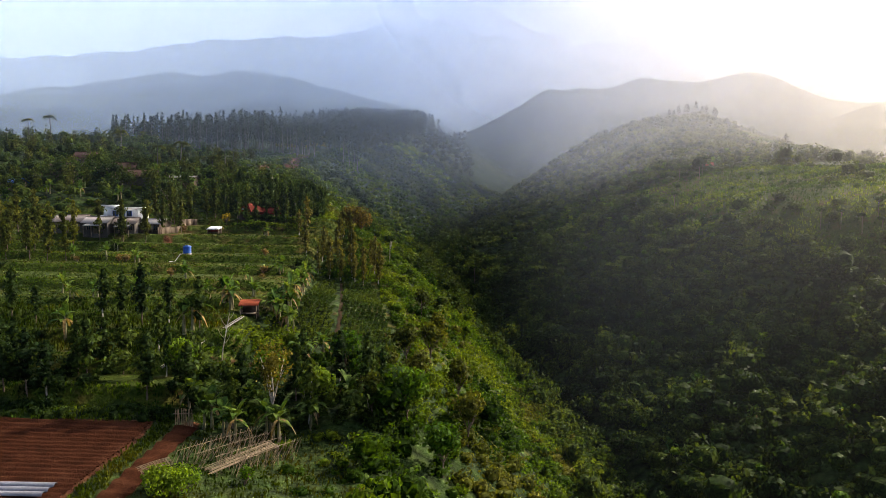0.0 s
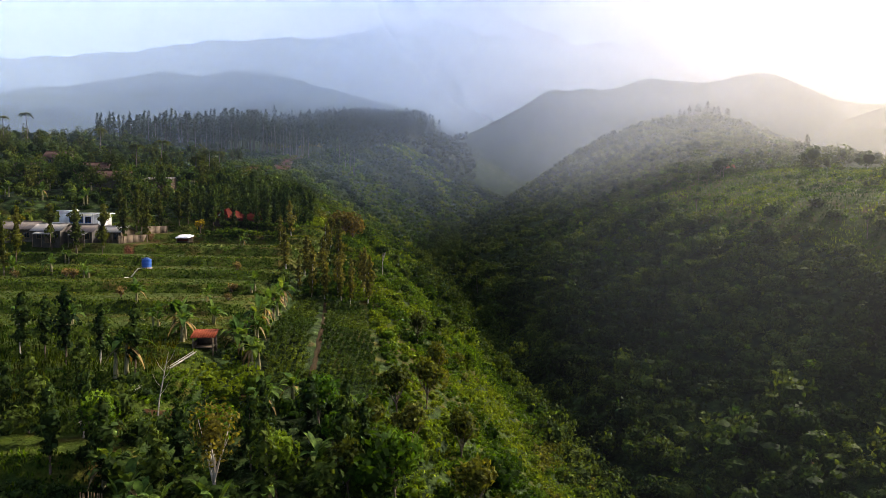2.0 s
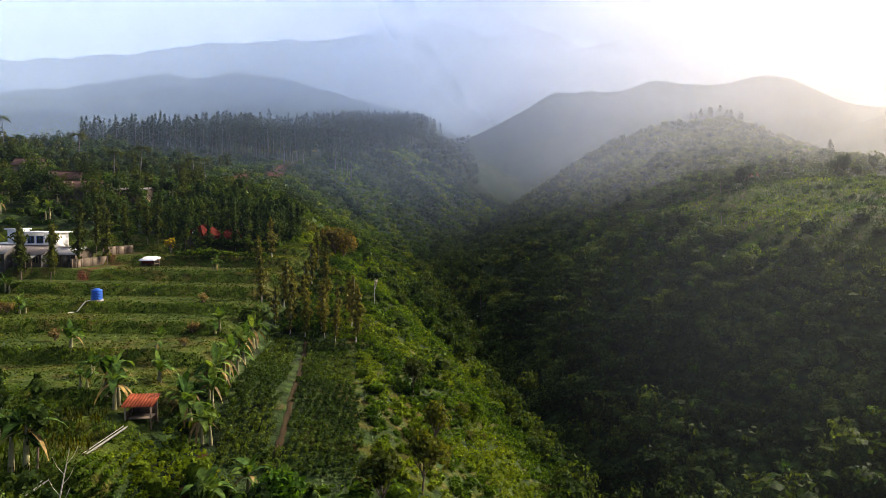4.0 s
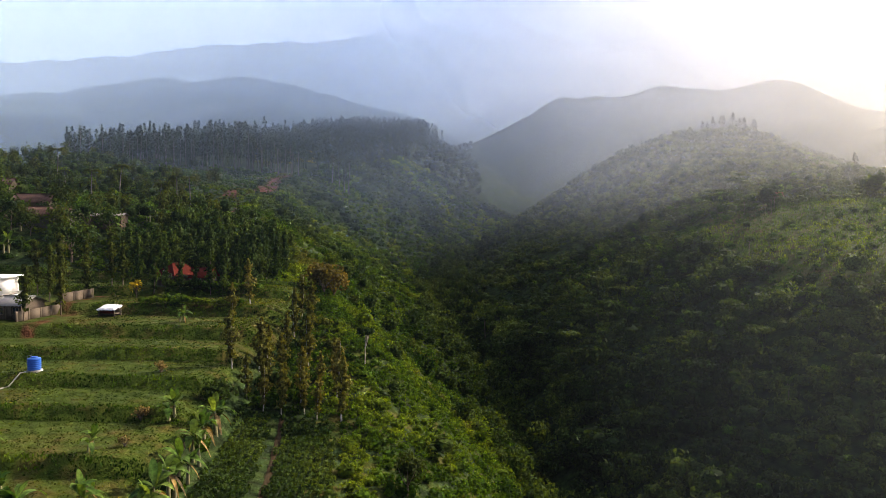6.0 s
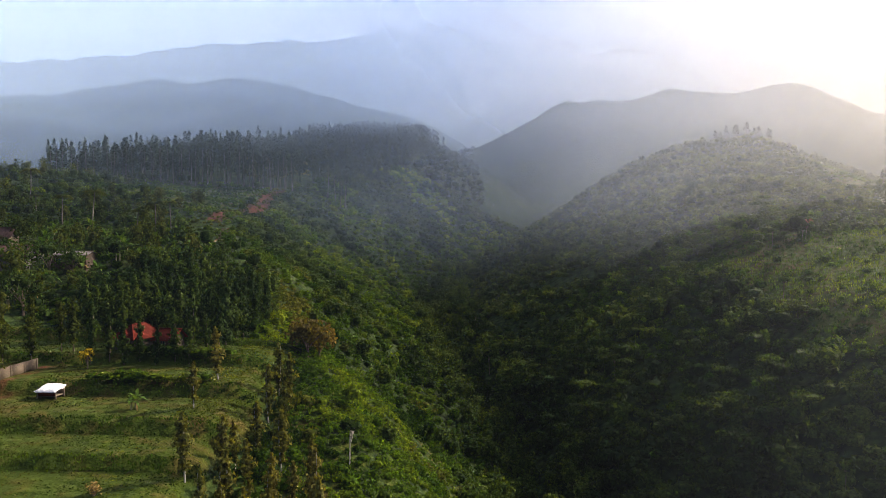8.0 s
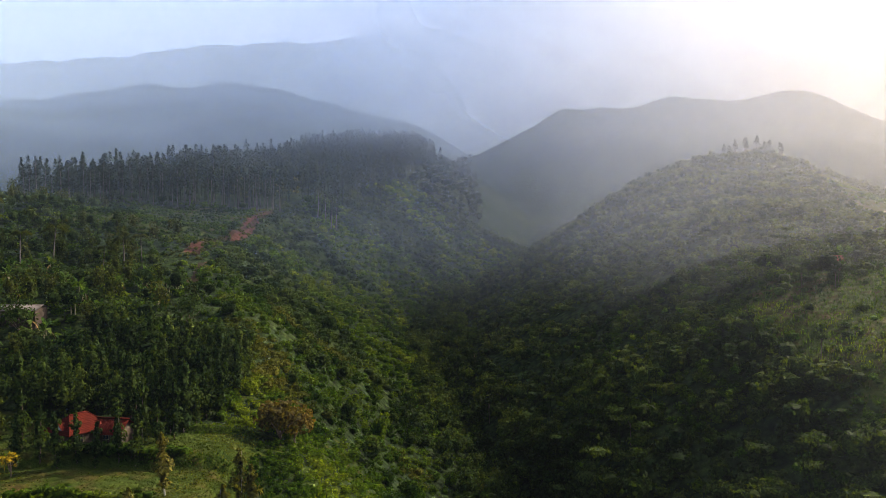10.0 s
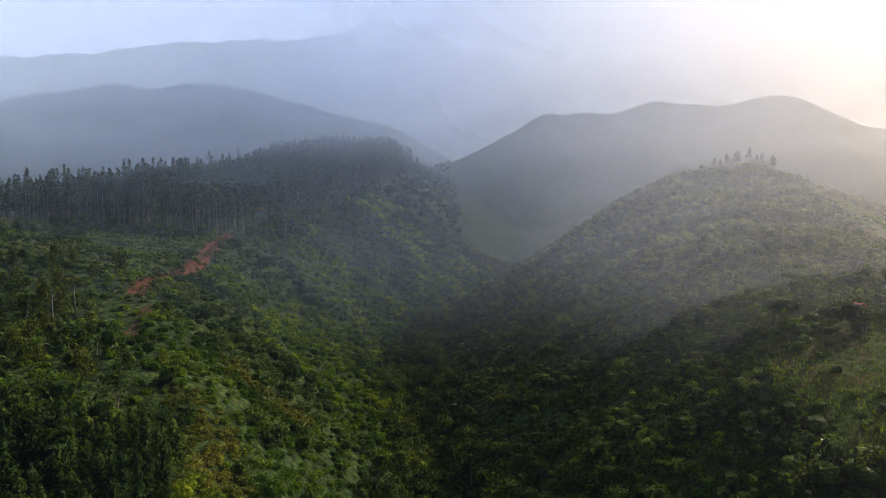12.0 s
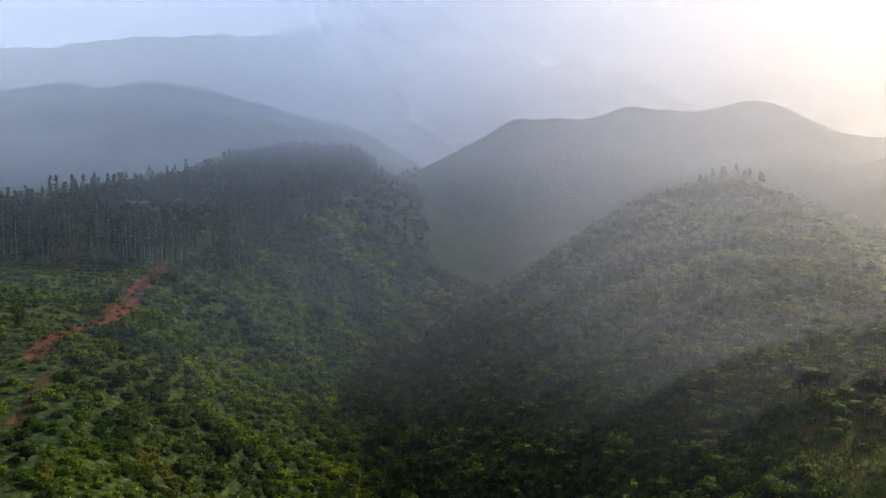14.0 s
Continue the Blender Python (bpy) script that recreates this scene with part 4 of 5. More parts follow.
grass_at("terrace_grass", (-95, -22, 98, 206), 0.62, lambda x, y: np.where(open_terrace(x, y) & ~bank(x, y), 0.35 + 0.4 * (rough_noise(x, y, 5, 2.0) > -0.1), 0), (0.1, 0.24), 3, GRASS_LEAF, "short fresh grass growing in rows on the terraces", lean=1.6)
grass_at("bank_weeds", (-95, -22, 80, 206), 0.36, lambda x, y: np.where(open_terrace(x, y) & bank(x, y), 0.8, 0), (0.22, 0.5), 4, SLOPE_LEAF, "long dark weeds hanging over the terrace banks", "weeds")
grass_at("ledge_grass", (-35, -24, 164, 206), 0.42, lambda x, y: np.where(grass_plot(x, y) > 0.5, 0.8, 0), (0.1, 0.22), 3, CROP_LEAF, "bright short grass of the small ledge fields")
grass_at("shoulder_grass", (72, 200, 150, 300), 1.15, lambda x, y: np.where(grass_plot(x, y) > 0.3, 0.85, 0), (0.5, 1.3), 4, SLOPE_LEAF, "tall pale grass on the sunlit shoulder of the hill")
grass_at("trellis_weeds", (-26, -8, 57, 79), 0.55, lambda x, y: np.where(~busy(x, y), 0.7, 0), (0.25, 0.6), 3, GRASS_LEAF, "weeds and grass round the bean trellis", "weeds")
grass_at("field_strip_grass", (-30.9, -28.2, 56, 79), 0.42, lambda x, y: np.where(red_plot(x, y) < 0.4, 0.9, 0), (0.25, 0.6), 4, GRASS_LEAF, "grassy strip between two bare red fields")
grass_at("field_rear_grass", (-75, -24, 78.2, 84), 0.5, lambda x, y: 0.7 + 0 * x, (0.3, 0.7), 4, SLOPE_LEAF, "dark grass bank above the red field")
hx, hy = scatter(-76, -26, 78.8, 81.8, 1.5, lambda x, y: np.where(rough_noise(x, y, 7, 3.0) > -0.3, 0.9, 0.3), rng)
stuff("field_hedge", placed(BUSH, hx, hy, ground_z(hx, hy) - 0.2, rng.uniform(0.35, 0.75, len(hx)), rng), DARK_LEAF, "dark uneven bushes lining the top of the red field", "bushes")
# crops in rows, growing across the terraces
rows_x, rows_y = np.meshgrid(np.arange(-92, -28, 0.5), np.concatenate([np.arange(a + 2.2, b_ - 0.8, 1.35) for a, b_ in zip(STEPS[4:-3], STEPS[5:-2])]))
rows_x, rows_y = rows_x.ravel() + rng.normal(0, 0.12, rows_x.size), rows_y.ravel() + rng.normal(0, 0.1, rows_x.size) - 1.2 * np.sin(rows_x.ravel() * 0.07)
ok = open_terrace(rows_x, rows_y) & (rough_noise(rows_x, rows_y, 9, 2.0) > 0.05) & (rng.uniform(size=len(rows_x)) < 0.85)
stuff("terrace_crop", tufts(rows_x[ok], rows_y[ok], ground_z(rows_x[ok], rows_y[ok]), rng.uniform(0.08, 0.18, ok.sum()), 2.2, 4, rng), CROP_LEAF, "low green crop planted in rows along the terraces", "crop")

HERB = [crown(200 + i, 0.42, 0.3, 3, 16, 0.34, 0.28, core=0) for i in range(5)]


def crop(name, xs, ys, keep, size, material, label):
    x, y = np.meshgrid(xs, ys)
    x, y = x.ravel() + rng.normal(0, 0.06, x.size), y.ravel() + rng.normal(0, 0.12, x.size)
    ok = keep(x, y)
    x, y = x[ok], y[ok]
    return stuff(name, placed(HERB, x, y, ground_z(x, y), rng.uniform(*size, len(x)), rng), material, label, "crop")


crop("leafy_crop", np.arange(-27.5, -7, 0.8), np.arange(106, 148.5, 0.6), lambda x, y: (red_plot(x, y) < 0.2) & (x > -22 - 0.1 * (y - 112)) & (x < -8 - 0.17 * (y - 113)), (0.9, 1.3), DARK_LEAF, "dark leafy vegetables in long straight rows")
crop("bean_crop", np.arange(-32, -19, 0.9), np.arange(93, 106, 0.6), lambda x, y: (red_plot(x, y) < 0.3) & (x > -31 + 0.36 * (y - 96)) & (x < -19.5), (0.9, 1.2), SLOPE_LEAF, "green leafy bean rows below the tiled hut")
grass_at("maize_plot", (-64, -30, 91, 109), 0.8, lambda x, y: np.where(~busy(x, y) & (x < -31.5 + 0.36 * (y - 96)), 0.8, 0), (0.6, 1.3), 4, GRASS_LEAF, "half-grown maize standing in the plot by the hut", "crop", 0.45)
TEA = [crown(220 + i, 0.9, 0.6, 4, 34, 0.42, 0.45) for i in range(5)]
tx, ty = np.meshgrid(np.arange(-138, -80, 1.25), np.arange(337, 411, 4.4))
tx, ty = tx.ravel() + rng.normal(0, 0.25, tx.size), ty.ravel() + rng.normal(0, 0.2, tx.size) + 2.0 * np.sin(tx.ravel() * 0.06)
ok = rng.uniform(size=len(tx)) < 0.86
stuff("hedge_rows", placed(TEA, tx[ok], ty[ok], ground_z(tx[ok], ty[ok]), rng.uniform(0.9, 1.5, ok.sum()), rng), SLOPE_LEAF, "rows of clipped green bushes on the upper terraces", "bushes")
hx = np.arange(-50.5, -33.5, 1.0)
for hy in (179.2, 191.5):
    stuff("hedge", placed(TEA, hx, hy + rng.normal(0, 0.2, len(hx)), ground_z(hx, np.full_like(hx, hy)), rng.uniform(1.2, 1.7, len(hx)), rng), SLOPE_LEAF, "thick green hedge along the top terrace", "hedge")


def soil_material():
    m, t, b = nodes_of("red_ploughed_soil")
    p = t.nodes.new("ShaderNodeNewGeometry").outputs["Position"]
    fine, mid = noise_of(t, 7.0, 8.0, p, 0.65), noise_of(t, 0.5, 5.0, p)
    f = math_of(t, "ADD", math_of(t, "MULTIPLY", mid, 0.5), math_of(t, "MULTIPLY", fine, 0.5))
    t.links.new(ramp(t, f, (0.36, (0.022, 0.009, 0.005)), (0.52, (0.044, 0.016, 0.008)), (0.68, (0.08, 0.034, 0.019))), b.inputs["Base Color"])
    b.inputs["Roughness"].default_value = 1.0
    b.inputs["Specular IOR Level"].default_value = 0.0
    bump(t, b, fine, 0.8, 0.15)
    return m


def ploughed(name, x0, x1, y0, y1, spacing, label, slant=0.0):
    """Ridges and furrows of bare soil, laid on the ground."""
    xs, ys = np.arange(x0, x1 + 0.01, 0.8), np.arange(y0, y1, spacing / 6)
    X, Y = np.meshgrid(xs, ys)
    wob = rough_noise(X, Y, 3.0) * 0.12
    Z = ground_z(X, Y) + 0.14 + 0.13 * np.sin((Y + slant * X + wob) * 2 * np.pi / spacing) + 0.05 * rough_noise(X, Y, 0.5, 2.0)
    i = np.arange(X.size).reshape(X.shape)
    f = np.stack([i[:-1, :-1], i[:-1, 1:], i[1:, 1:], i[1:, :-1]], -1).reshape(-1, 4)
    return tagged(new(name, quick_mesh(name, np.stack([X, Y, Z], -1).reshape(-1, 3), f, SOIL)), label, "field", kind="structure")


SOIL = soil_material()
ploughed("red_field", -92, -31, 52, 78, 1.05, "bare red-brown field ploughed in close furrows", 0.04)
ploughed("small_red_field", -28.1, -25.5, 56, 77, 2.4, "narrow bare red plot beside the bean trellis", 0.3)


PATH_SOIL = plain("trodden_brown_soil", (0.02, 0.013, 0.006), (0.042, 0.027, 0.012), 2.0, 1.0)
SCAR_SOIL = plain("bare_orange_earth", (0.02, 0.011, 0.004), (0.044, 0.022, 0.008), 1.0, 1.0)


def footpath(name, ends, width, label, material):
    """A trodden strip of bare soil along points in the plan, with ragged edges."""
    p = np.array(ends, float)
    s = np.concatenate([[0], np.cumsum(np.hypot(*np.diff(p, axis=0).T))])
    d = np.arange(0, s[-1], 0.6)
    x, y = np.interp(d, s, p[:, 0]), np.interp(d, s, p[:, 1])
    way = unit(np.stack([np.gradient(x), np.gradient(y)], -1))
    side = np.stack([way[:, 1], -way[:, 0]], -1)
    r = np.random.default_rng(len(d))
    rows_ = []
    for k in (-1, -0.4, 0.4, 1):
        w = width / 2 * k * (1 + (0.35 * r.uniform(-1, 1, len(d)) if abs(k) == 1 else 0))
        px, py = x + side[:, 0] * w, y + side[:, 1] * w
        rows_.append(np.stack([px, py, ground_z(px, py) + (0.02 if abs(k) == 1 else 0.1)], -1))
    n = len(d)
    f = np.array([(k * n + i, k * n + i + 1, (k + 1) * n + i + 1, (k + 1) * n + i) for k in range(3) for i in range(n - 1)])
    return tagged(new(name, quick_mesh(name, np.concatenate(rows_), f, material, True)), label, "path", kind="structure")


footpath("crop_path", [(-15.7, 108), (-16.2, 115), (-17.6, 128), (-20.4, 148)], 0.6, "trodden brown path between two vegetable plots", PATH_SOIL)
footpath("bean_path", [(-29, 91.5), (-26, 95.5), (-23, 99), (-21.5, 103), (-22.6, 108)], 0.9, "bare red path along the bean rows", SCAR_SOIL)
footpath("hill_track", [(-76, 421), (-76.5, 411), (-77.5, 398), (-76.6, 386), (-78, 370), (-77.4, 355), (-76, 342), (-75.3, 329), (-76.5, 317)], 1.8, "worn orange earth track along the upper terraces", SCAR_SOIL)
footpath("gully_track", [(-71.5, 312), (-70, 304), (-67.5, 294), (-64.5, 285)], 1.8, "dark eroded gully in the scrub", PATH_SOIL)
sx, sy = scatter(-83, -71, 314, 422, 2.1, lambda x, y: 0.6 + 0 * x, rng)
stuff("track_bushes", placed(TEA, sx, sy, ground_z(sx, sy), rng.uniform(0.6, 1.3, len(sx)), rng), OLIVE_LEAF, "straggling bushes along the worn earth track", "bushes")
stand(broad_tree(31, 0.9, 0.7, 0.2, DRY_LEAF, "dry brown shrub in the grass of the terrace", "dry shrubs", 140, 0.3, "dry_shrub"), [(-63, 143.5), (-61.5, 142.8), (-33.5, 137), (-36, 149.5), (-48, 130), (-70, 141), (-31.5, 128.5)], rng, (0.7, 1.2))
sapling = thing("bare_sapling", "tall thin leafless pale sapling beside the water channel", "tree")
part("trunk", stem(((0, 0, -0.3), (0.3, 0.1, 3.0), (0.9, 0.2, 6.2), (1.2, 0.2, 7.6)), (0.09, 0.07, 0.045, 0.015), 6), PALE_BARK, sapling)
for k in range(5):
    z = 3.4 + k * 0.75
    part("branch", stem(((0.36 + 0.15 * k, 0.12, z), (0.36 + 0.15 * k + (-1) ** k * 0.5, 0.2, z + 0.6), (0.36 + 0.15 * k + (-1) ** k * 0.8, 0.2, z + 1.3)), (0.03, 0.02, 0.01), 4), PALE_BARK, sapling)
sapling.matrix_basis = pose(-27.5, 90.5, height(-27.5, 90.5), 0, 0, 10)

# ---- buildings and small things ----
def box(x0, x1, y0, y1, z0, z1):
    v = np.array([(x, y, z) for z in (z0, z1) for x, y in ((x0, y0), (x1, y0), (x1, y1), (x0, y1))], float)
    return v, np.array([(3, 2, 1, 0), (4, 5, 6, 7), (0, 1, 5, 4), (1, 2, 6, 5), (2, 3, 7, 6), (3, 0, 4, 7)])


def sheet(x0, x1, y0, y1, z0, z1, waves, amp, thick=0.06):
    """A roof slope from its eave (y0, z0) up to its ridge (y1, z1), corrugated across x."""
    n = max(8, int(waves * 4))
    xs = np.linspace(x0, x1, n + 1)
    top = []
    for s in (0, 0.5, 1):
        top.append(np.stack([xs, 0 * xs + y0 + (y1 - y0) * s, z0 + (z1 - z0) * s + amp * np.sin((xs - x0) * 2 * np.pi * waves / (x1 - x0))], -1))
    v = np.concatenate(top + [a - (0, 0, thick) for a in top])
    m = n + 1
    f = [(r * m + i, r * m + i + 1, (r + 1) * m + i + 1, (r + 1) * m + i) for r in (0, 1, 3, 4) for i in range(n)]
    f += [(i + 1, i, 3 * m + i, 3 * m + i + 1) for i in range(n)]
    f += [(2 * m + i, 2 * m + i + 1, 5 * m + i + 1, 5 * m + i) for i in range(n)]
    return v, np.array(f)


def gable_wall(x0, x1, y0, y1, z0, z1, peak):
    """Four walls; the two at the x ends rise to a gable over the middle of y."""
    ym = (y0 + y1) / 2
    v = [(x0, y0, z0), (x1, y0, z0), (x1, y1, z0), (x0, y1, z0), (x0, y0, z1), (x1, y0, z1), (x1, y1, z1), (x0, y1, z1), (x0, ym, peak), (x1, ym, peak)]
    f = [(0, 1, 5, 4), (2, 3, 7, 6), (1, 2, 6, 5), (3, 0, 4, 7), (5, 6, 9, 9), (7, 4, 8, 8)]
    me = bpy.data.meshes.new("wall_shell")
    me.from_pydata(v, [], [q if q[2] != q[3] else q[:3] for q in f])
    return me


WHITE = plain("white_painted_plaster", (0.62, 0.63, 0.62), (0.82, 0.82, 0.8), 1.5, 0.8)
TAN = plain("bare_tan_render", (0.06, 0.046, 0.033), (0.125, 0.097, 0.07), 1.5, 0.9)
GREY_WALL = plain("grey_weathered_wall", (0.045, 0.042, 0.04), (0.11, 0.1, 0.09), 1.5, 0.9)
TIN = plain("rusty_tin_roof", (0.085, 0.065, 0.055), (0.17, 0.145, 0.12), 1.2, 0.6)
PALE_TIN = plain("pale_tin_roof", (0.17, 0.16, 0.145), (0.29, 0.27, 0.245), 1.2, 0.6)
TILE = plain("red_clay_tiles", (0.05, 0.006, 0.003), (0.105, 0.013, 0.005), 3.0, 0.85)
ORANGE_TILE = plain("orange_clay_tiles", (0.1, 0.02, 0.008), (0.185, 0.042, 0.017), 3.0, 0.85)
DARK_TILE = plain("dark_brown_tiles", (0.035, 0.02, 0.016), (0.08, 0.045, 0.036), 3.0, 0.85)
DARK_WOOD = plain("dark_timber", (0.03, 0.022, 0.016), (0.09, 0.068, 0.05), 4.0, 0.85)
WOOD = plain("grey_timber", (0.1, 0.075, 0.05), (0.22, 0.17, 0.12), 4.0, 0.85)
BAMBOO = plain("dry_bamboo", (0.1, 0.068, 0.034), (0.25, 0.18, 0.1), 5.0, 0.6)
BLUE = plain("blue_plastic", (0.006, 0.055, 0.27), (0.01, 0.085, 0.36), 1.0, 0.35, relief=0.05)
BLUE_FRAME = plain("blue_painted_frame", (0.02, 0.1, 0.35), (0.03, 0.15, 0.45), 2.0, 0.5)
CONCRETE = plain("weathered_concrete", (0.15, 0.14, 0.12), (0.28, 0.26, 0.23), 1.5, 0.9)
TARP = plain("white_tarpaulin", (0.6, 0.6, 0.58), (0.85, 0.85, 0.84), 2.5, 0.5, relief=0.8, distance=0.2)
HOSE = plain("pale_hose", (0.22, 0.2, 0.16), (0.32, 0.3, 0.25), 3.0, 0.5)
MULCH = plain("silver_mulch_film", (0.09, 0.095, 0.105), (0.2, 0.21, 0.23), 2.0, 0.35, relief=0.6)
GLASS, gt, gb = nodes_of("dark_window_glass")
gb.inputs["Base Color"].default_value, gb.inputs["Roughness"].default_value = (0.02, 0.03, 0.04, 1), 0.08


def at_place(ob, x, y, turn=0.0, lift=0.0):
    ob.matrix_basis = pose(x, y, height(x, y) + lift, 0, 0, turn)
    return ob


def opening(parent, x, y, z, w, h, frame_mat, kind="window", facing="y"):
    """A framed window or door, 6 cm proud of a wall that faces -y (or +x)."""
    def turned_box(a0, a1, d0, d1, z0, z1):
        return box(x + a0, x + a1, y - d1, y - d0, z0, z1) if facing == "y" else box(x + d0, x + d1, y + a0, y + a1, z0, z1)
    o = part(kind, joined(turned_box(-w / 2 - 0.07, -w / 2, -0.05, 0.07, z, z + h), turned_box(w / 2, w / 2 + 0.07, -0.05, 0.07, z, z + h),
                          turned_box(-w / 2 - 0.07, w / 2 + 0.07, -0.05, 0.07, z + h, z + h + 0.08), turned_box(-w / 2 - 0.07, w / 2 + 0.07, -0.05, 0.09, z - 0.08, z)), frame_mat, parent)
    if kind == "window":
        part("pane", turned_box(-w / 2, -0.03, 0.0, 0.02, z, z + h), GLASS, o)
        part("pane", turned_box(0.03, w / 2, 0.0, 0.02, z, z + h), GLASS, o)
        part("mullion", turned_box(-0.03, 0.03, 0.0, 0.05, z, z + h), frame_mat, o)
    else:
        part("door_leaf", turned_box(-w / 2, w / 2, 0.0, 0.03, z, z + h), WOOD, o)
    return o


def gabled_house(label, w, d, eave, peak, wall_mat, roof_mat, windows, frame_mat, group="village houses", posts=0, waves=1.6):
    """Ridge along x; the front faces -y."""
    h = thing("house", label, "house", group)
    me = gable_wall(-w / 2, w / 2, -d / 2, d / 2, -1.0, eave, peak)
    me.materials.append(wall_mat)
    part("wall_shell", me, wall_mat, h)
    over, k = 0.5, (peak - eave) / (d / 2)
    for s in (-1, 1):
        part("roof_slope", sheet(-w / 2 - over, w / 2 + over, s * (d / 2 + over), 0, eave - over * k + 0.06, peak + 0.06, (w + 1) * waves, 0.03), roof_mat, h)
    part("ridge_cap", box(-w / 2 - over, w / 2 + over, -0.14, 0.14, peak + 0.04, peak + 0.16), roof_mat, h)
    for x, z, ww, hh, kind in windows:
        opening(h, x, -d / 2, z, ww, hh, frame_mat, kind)
    if posts:
        part("porch_roof", sheet(-w * 0.35, w * 0.35, -d / 2 - 1.9, -d / 2, eave - 0.75, eave - 0.25, w, 0.02), PALE_TIN, h)
        for x in np.linspace(-w * 0.33, w * 0.33, posts):
            part("porch_post", box(x - 0.06, x + 0.06, -d / 2 - 1.8, -d / 2 - 1.68, -0.8, eave - 0.7), WOOD, h)
    return h


# the white two-storey house with its flat roof
wh = thing("white_house", "white two-storey flat-roofed house with blue window frames", "house", "village houses")
part("lower_storey", box(-5, 5, -3.5, 3.5, -1, 2.9), WHITE, wh)
part("upper_storey", box(-2.2, 4.6, -2.6, 3.2, 2.95, 5.6), WHITE, wh)
part("roof_slab", box(-2.7, 5.3, -3.4, 3.5, 5.6, 5.85), WHITE, wh)
part("terrace_slab", box(-5.3, 5.2, -3.9, 3.7, 2.82, 3.04), CONCRETE, wh)
part("stair_tower", box(-4.4, -2.2, -1.2, 2.4, 3.05, 6.2), WHITE, wh)
part("tower_slab", box(-4.8, -1.9, -1.6, 2.7, 6.2, 6.4), WHITE, wh)
part("parapet", joined(box(-5.2, -2.3, -3.85, -3.7, 3.04, 3.9), box(-5.2, -5.05, -3.7, 3.5, 3.04, 3.9)), WHITE, wh)
for px in (3.2, 4.2):
    part("column", box(px - 0.09, px + 0.09, -3.3, -3.12, 3.04, 5.6), WHITE, wh)
for px in (-1.2, 0.4, 2.0):
    opening(wh, px, -2.6, 3.8, 1.1, 1.2, BLUE_FRAME)
for px in (-3.4, 0.2, 3.2):
    opening(wh, px, -3.5, 0.9, 1.2, 1.2, BLUE_FRAME)
at_place(wh, -76, 176.5, 4)

low = (
    (-84.5, 169, 6.5, 6, 2.6, 3.9, GREY_WALL, TIN, "grey low house with a rusty tin roof", 0, 6),
    (-77.5, 167.5, 5.5, 5, 2.5, 3.7, GREY_WALL, PALE_TIN, "low house with a pale tin roof and small porch", 3, -4),
    (-71.8, 168.5, 4.6, 4.6, 2.4, 3.6, GREY_WALL, TIN, "small grey house with a porch and tin roof", 4, 2),
    (-66.6, 171.5, 4.4, 5.5, 2.3, 3.3, TAN, PALE_TIN, "tan rendered outbuilding with a pale roof", 0, -6),
)
for x, y, w, d, eave, peak, wall_mat, roof_mat, label, posts, turn in low:
    at_place(gabled_house(label, w, d, eave, peak, wall_mat, roof_mat, ((-w * 0.28, 0.8, 0.9, 1.0, "window"), (w * 0.02, 0.0, 0.85, 2.0, "door"), (w * 0.3, 0.8, 0.9, 1.0, "window")), WOOD, posts=posts), x, y, turn)
rear = (
    (-95.5, 234, 10, 6.5, 2.8, 4.8, GREY_WALL, DARK_TILE, "village house with a long brown tiled roof", 12),
    (-84, 240, 8, 5, 2.8, 3.4, DARK_WOOD, TIN, "long brown shed with a rusty tin roof", 4),
    (-131.5, 227, 6, 4, 2.6, 3.6, TAN, BLUE_FRAME, "small white house with a blue roof among trees", -8),
    (-123, 240, 8, 6, 3.0, 5.2, TAN, DARK_TILE, "village house with a brown tiled roof among trees", -15),
    (-109, 252, 9, 6, 3.0, 5.0, TAN, DARK_TILE, "tan village house with a weathered tiled roof", 10),
    (-129, 270, 8, 6, 3.0, 5.0, TAN, DARK_TILE, "tan village house half hidden by trees", 5),
)
for x, y, w, d, eave, peak, wall_mat, roof_mat, label, turn in rear:
    at_place(gabled_house(label, w, d, eave, peak, wall_mat, roof_mat, ((-w * 0.25, 1.0, 1.0, 1.1, "window"), (w * 0.25, 1.0, 1.0, 1.1, "window")), WOOD), x, y, turn)

# the house with the red roof in the grove
def hip_slope(a, b_, c, d):
    """One tiled slope of a hipped roof: eave a to b_, ridge c to d, in overlapping courses."""
    a, b_, c, d = (np.array(p, float) for p in (a, b_, c, d))
    n, up = 12, np.array((0, 0, 0.05))
    v, f = [], []
    for i in range(n):
        s, e = i / n, (i + 1.15) / n
        lo, hi = (a + (d - a) * s, b_ + (c - b_) * s), (a + (d - a) * min(e, 1), b_ + (c - b_) * min(e, 1))
        o = len(v)
        v += [lo[0] + up, lo[1] + up, hi[1], hi[0], lo[0] - up, lo[1] - up]
        f += [(o, o + 1, o + 2, o + 3), (o + 4, o + 5, o + 1, o)]
    return np.array(v), np.array(f)


rh = thing("red_house", "small house with a hipped deep red tiled roof and dormer", "house", "red-roofed houses")
part("wall_shell", box(-2.8, 2.8, -2.3, 2.3, -1, 2.15), DARK_WOOD, rh)
e, k_, top = 2.05, 1.3, 4.1
corners = [(-3.3, -2.8, e), (3.3, -2.8, e), (3.3, 2.8, e), (-3.3, 2.8, e)]
r0, r1 = (-k_, 0, top), (k_, 0, top)
for quad in ((corners[0], corners[1], r1, r0), (corners[2], corners[3], r0, r1), (corners[1], corners[2], r1, r1), (corners[3], corners[0], r0, r0)):
    part("roof_slope", hip_slope(*quad), TILE, rh)
part("ridge_cap", stem((r0, (0, 0, top + 0.05), r1), (0.12, 0.12, 0.12), 6), TILE, rh)
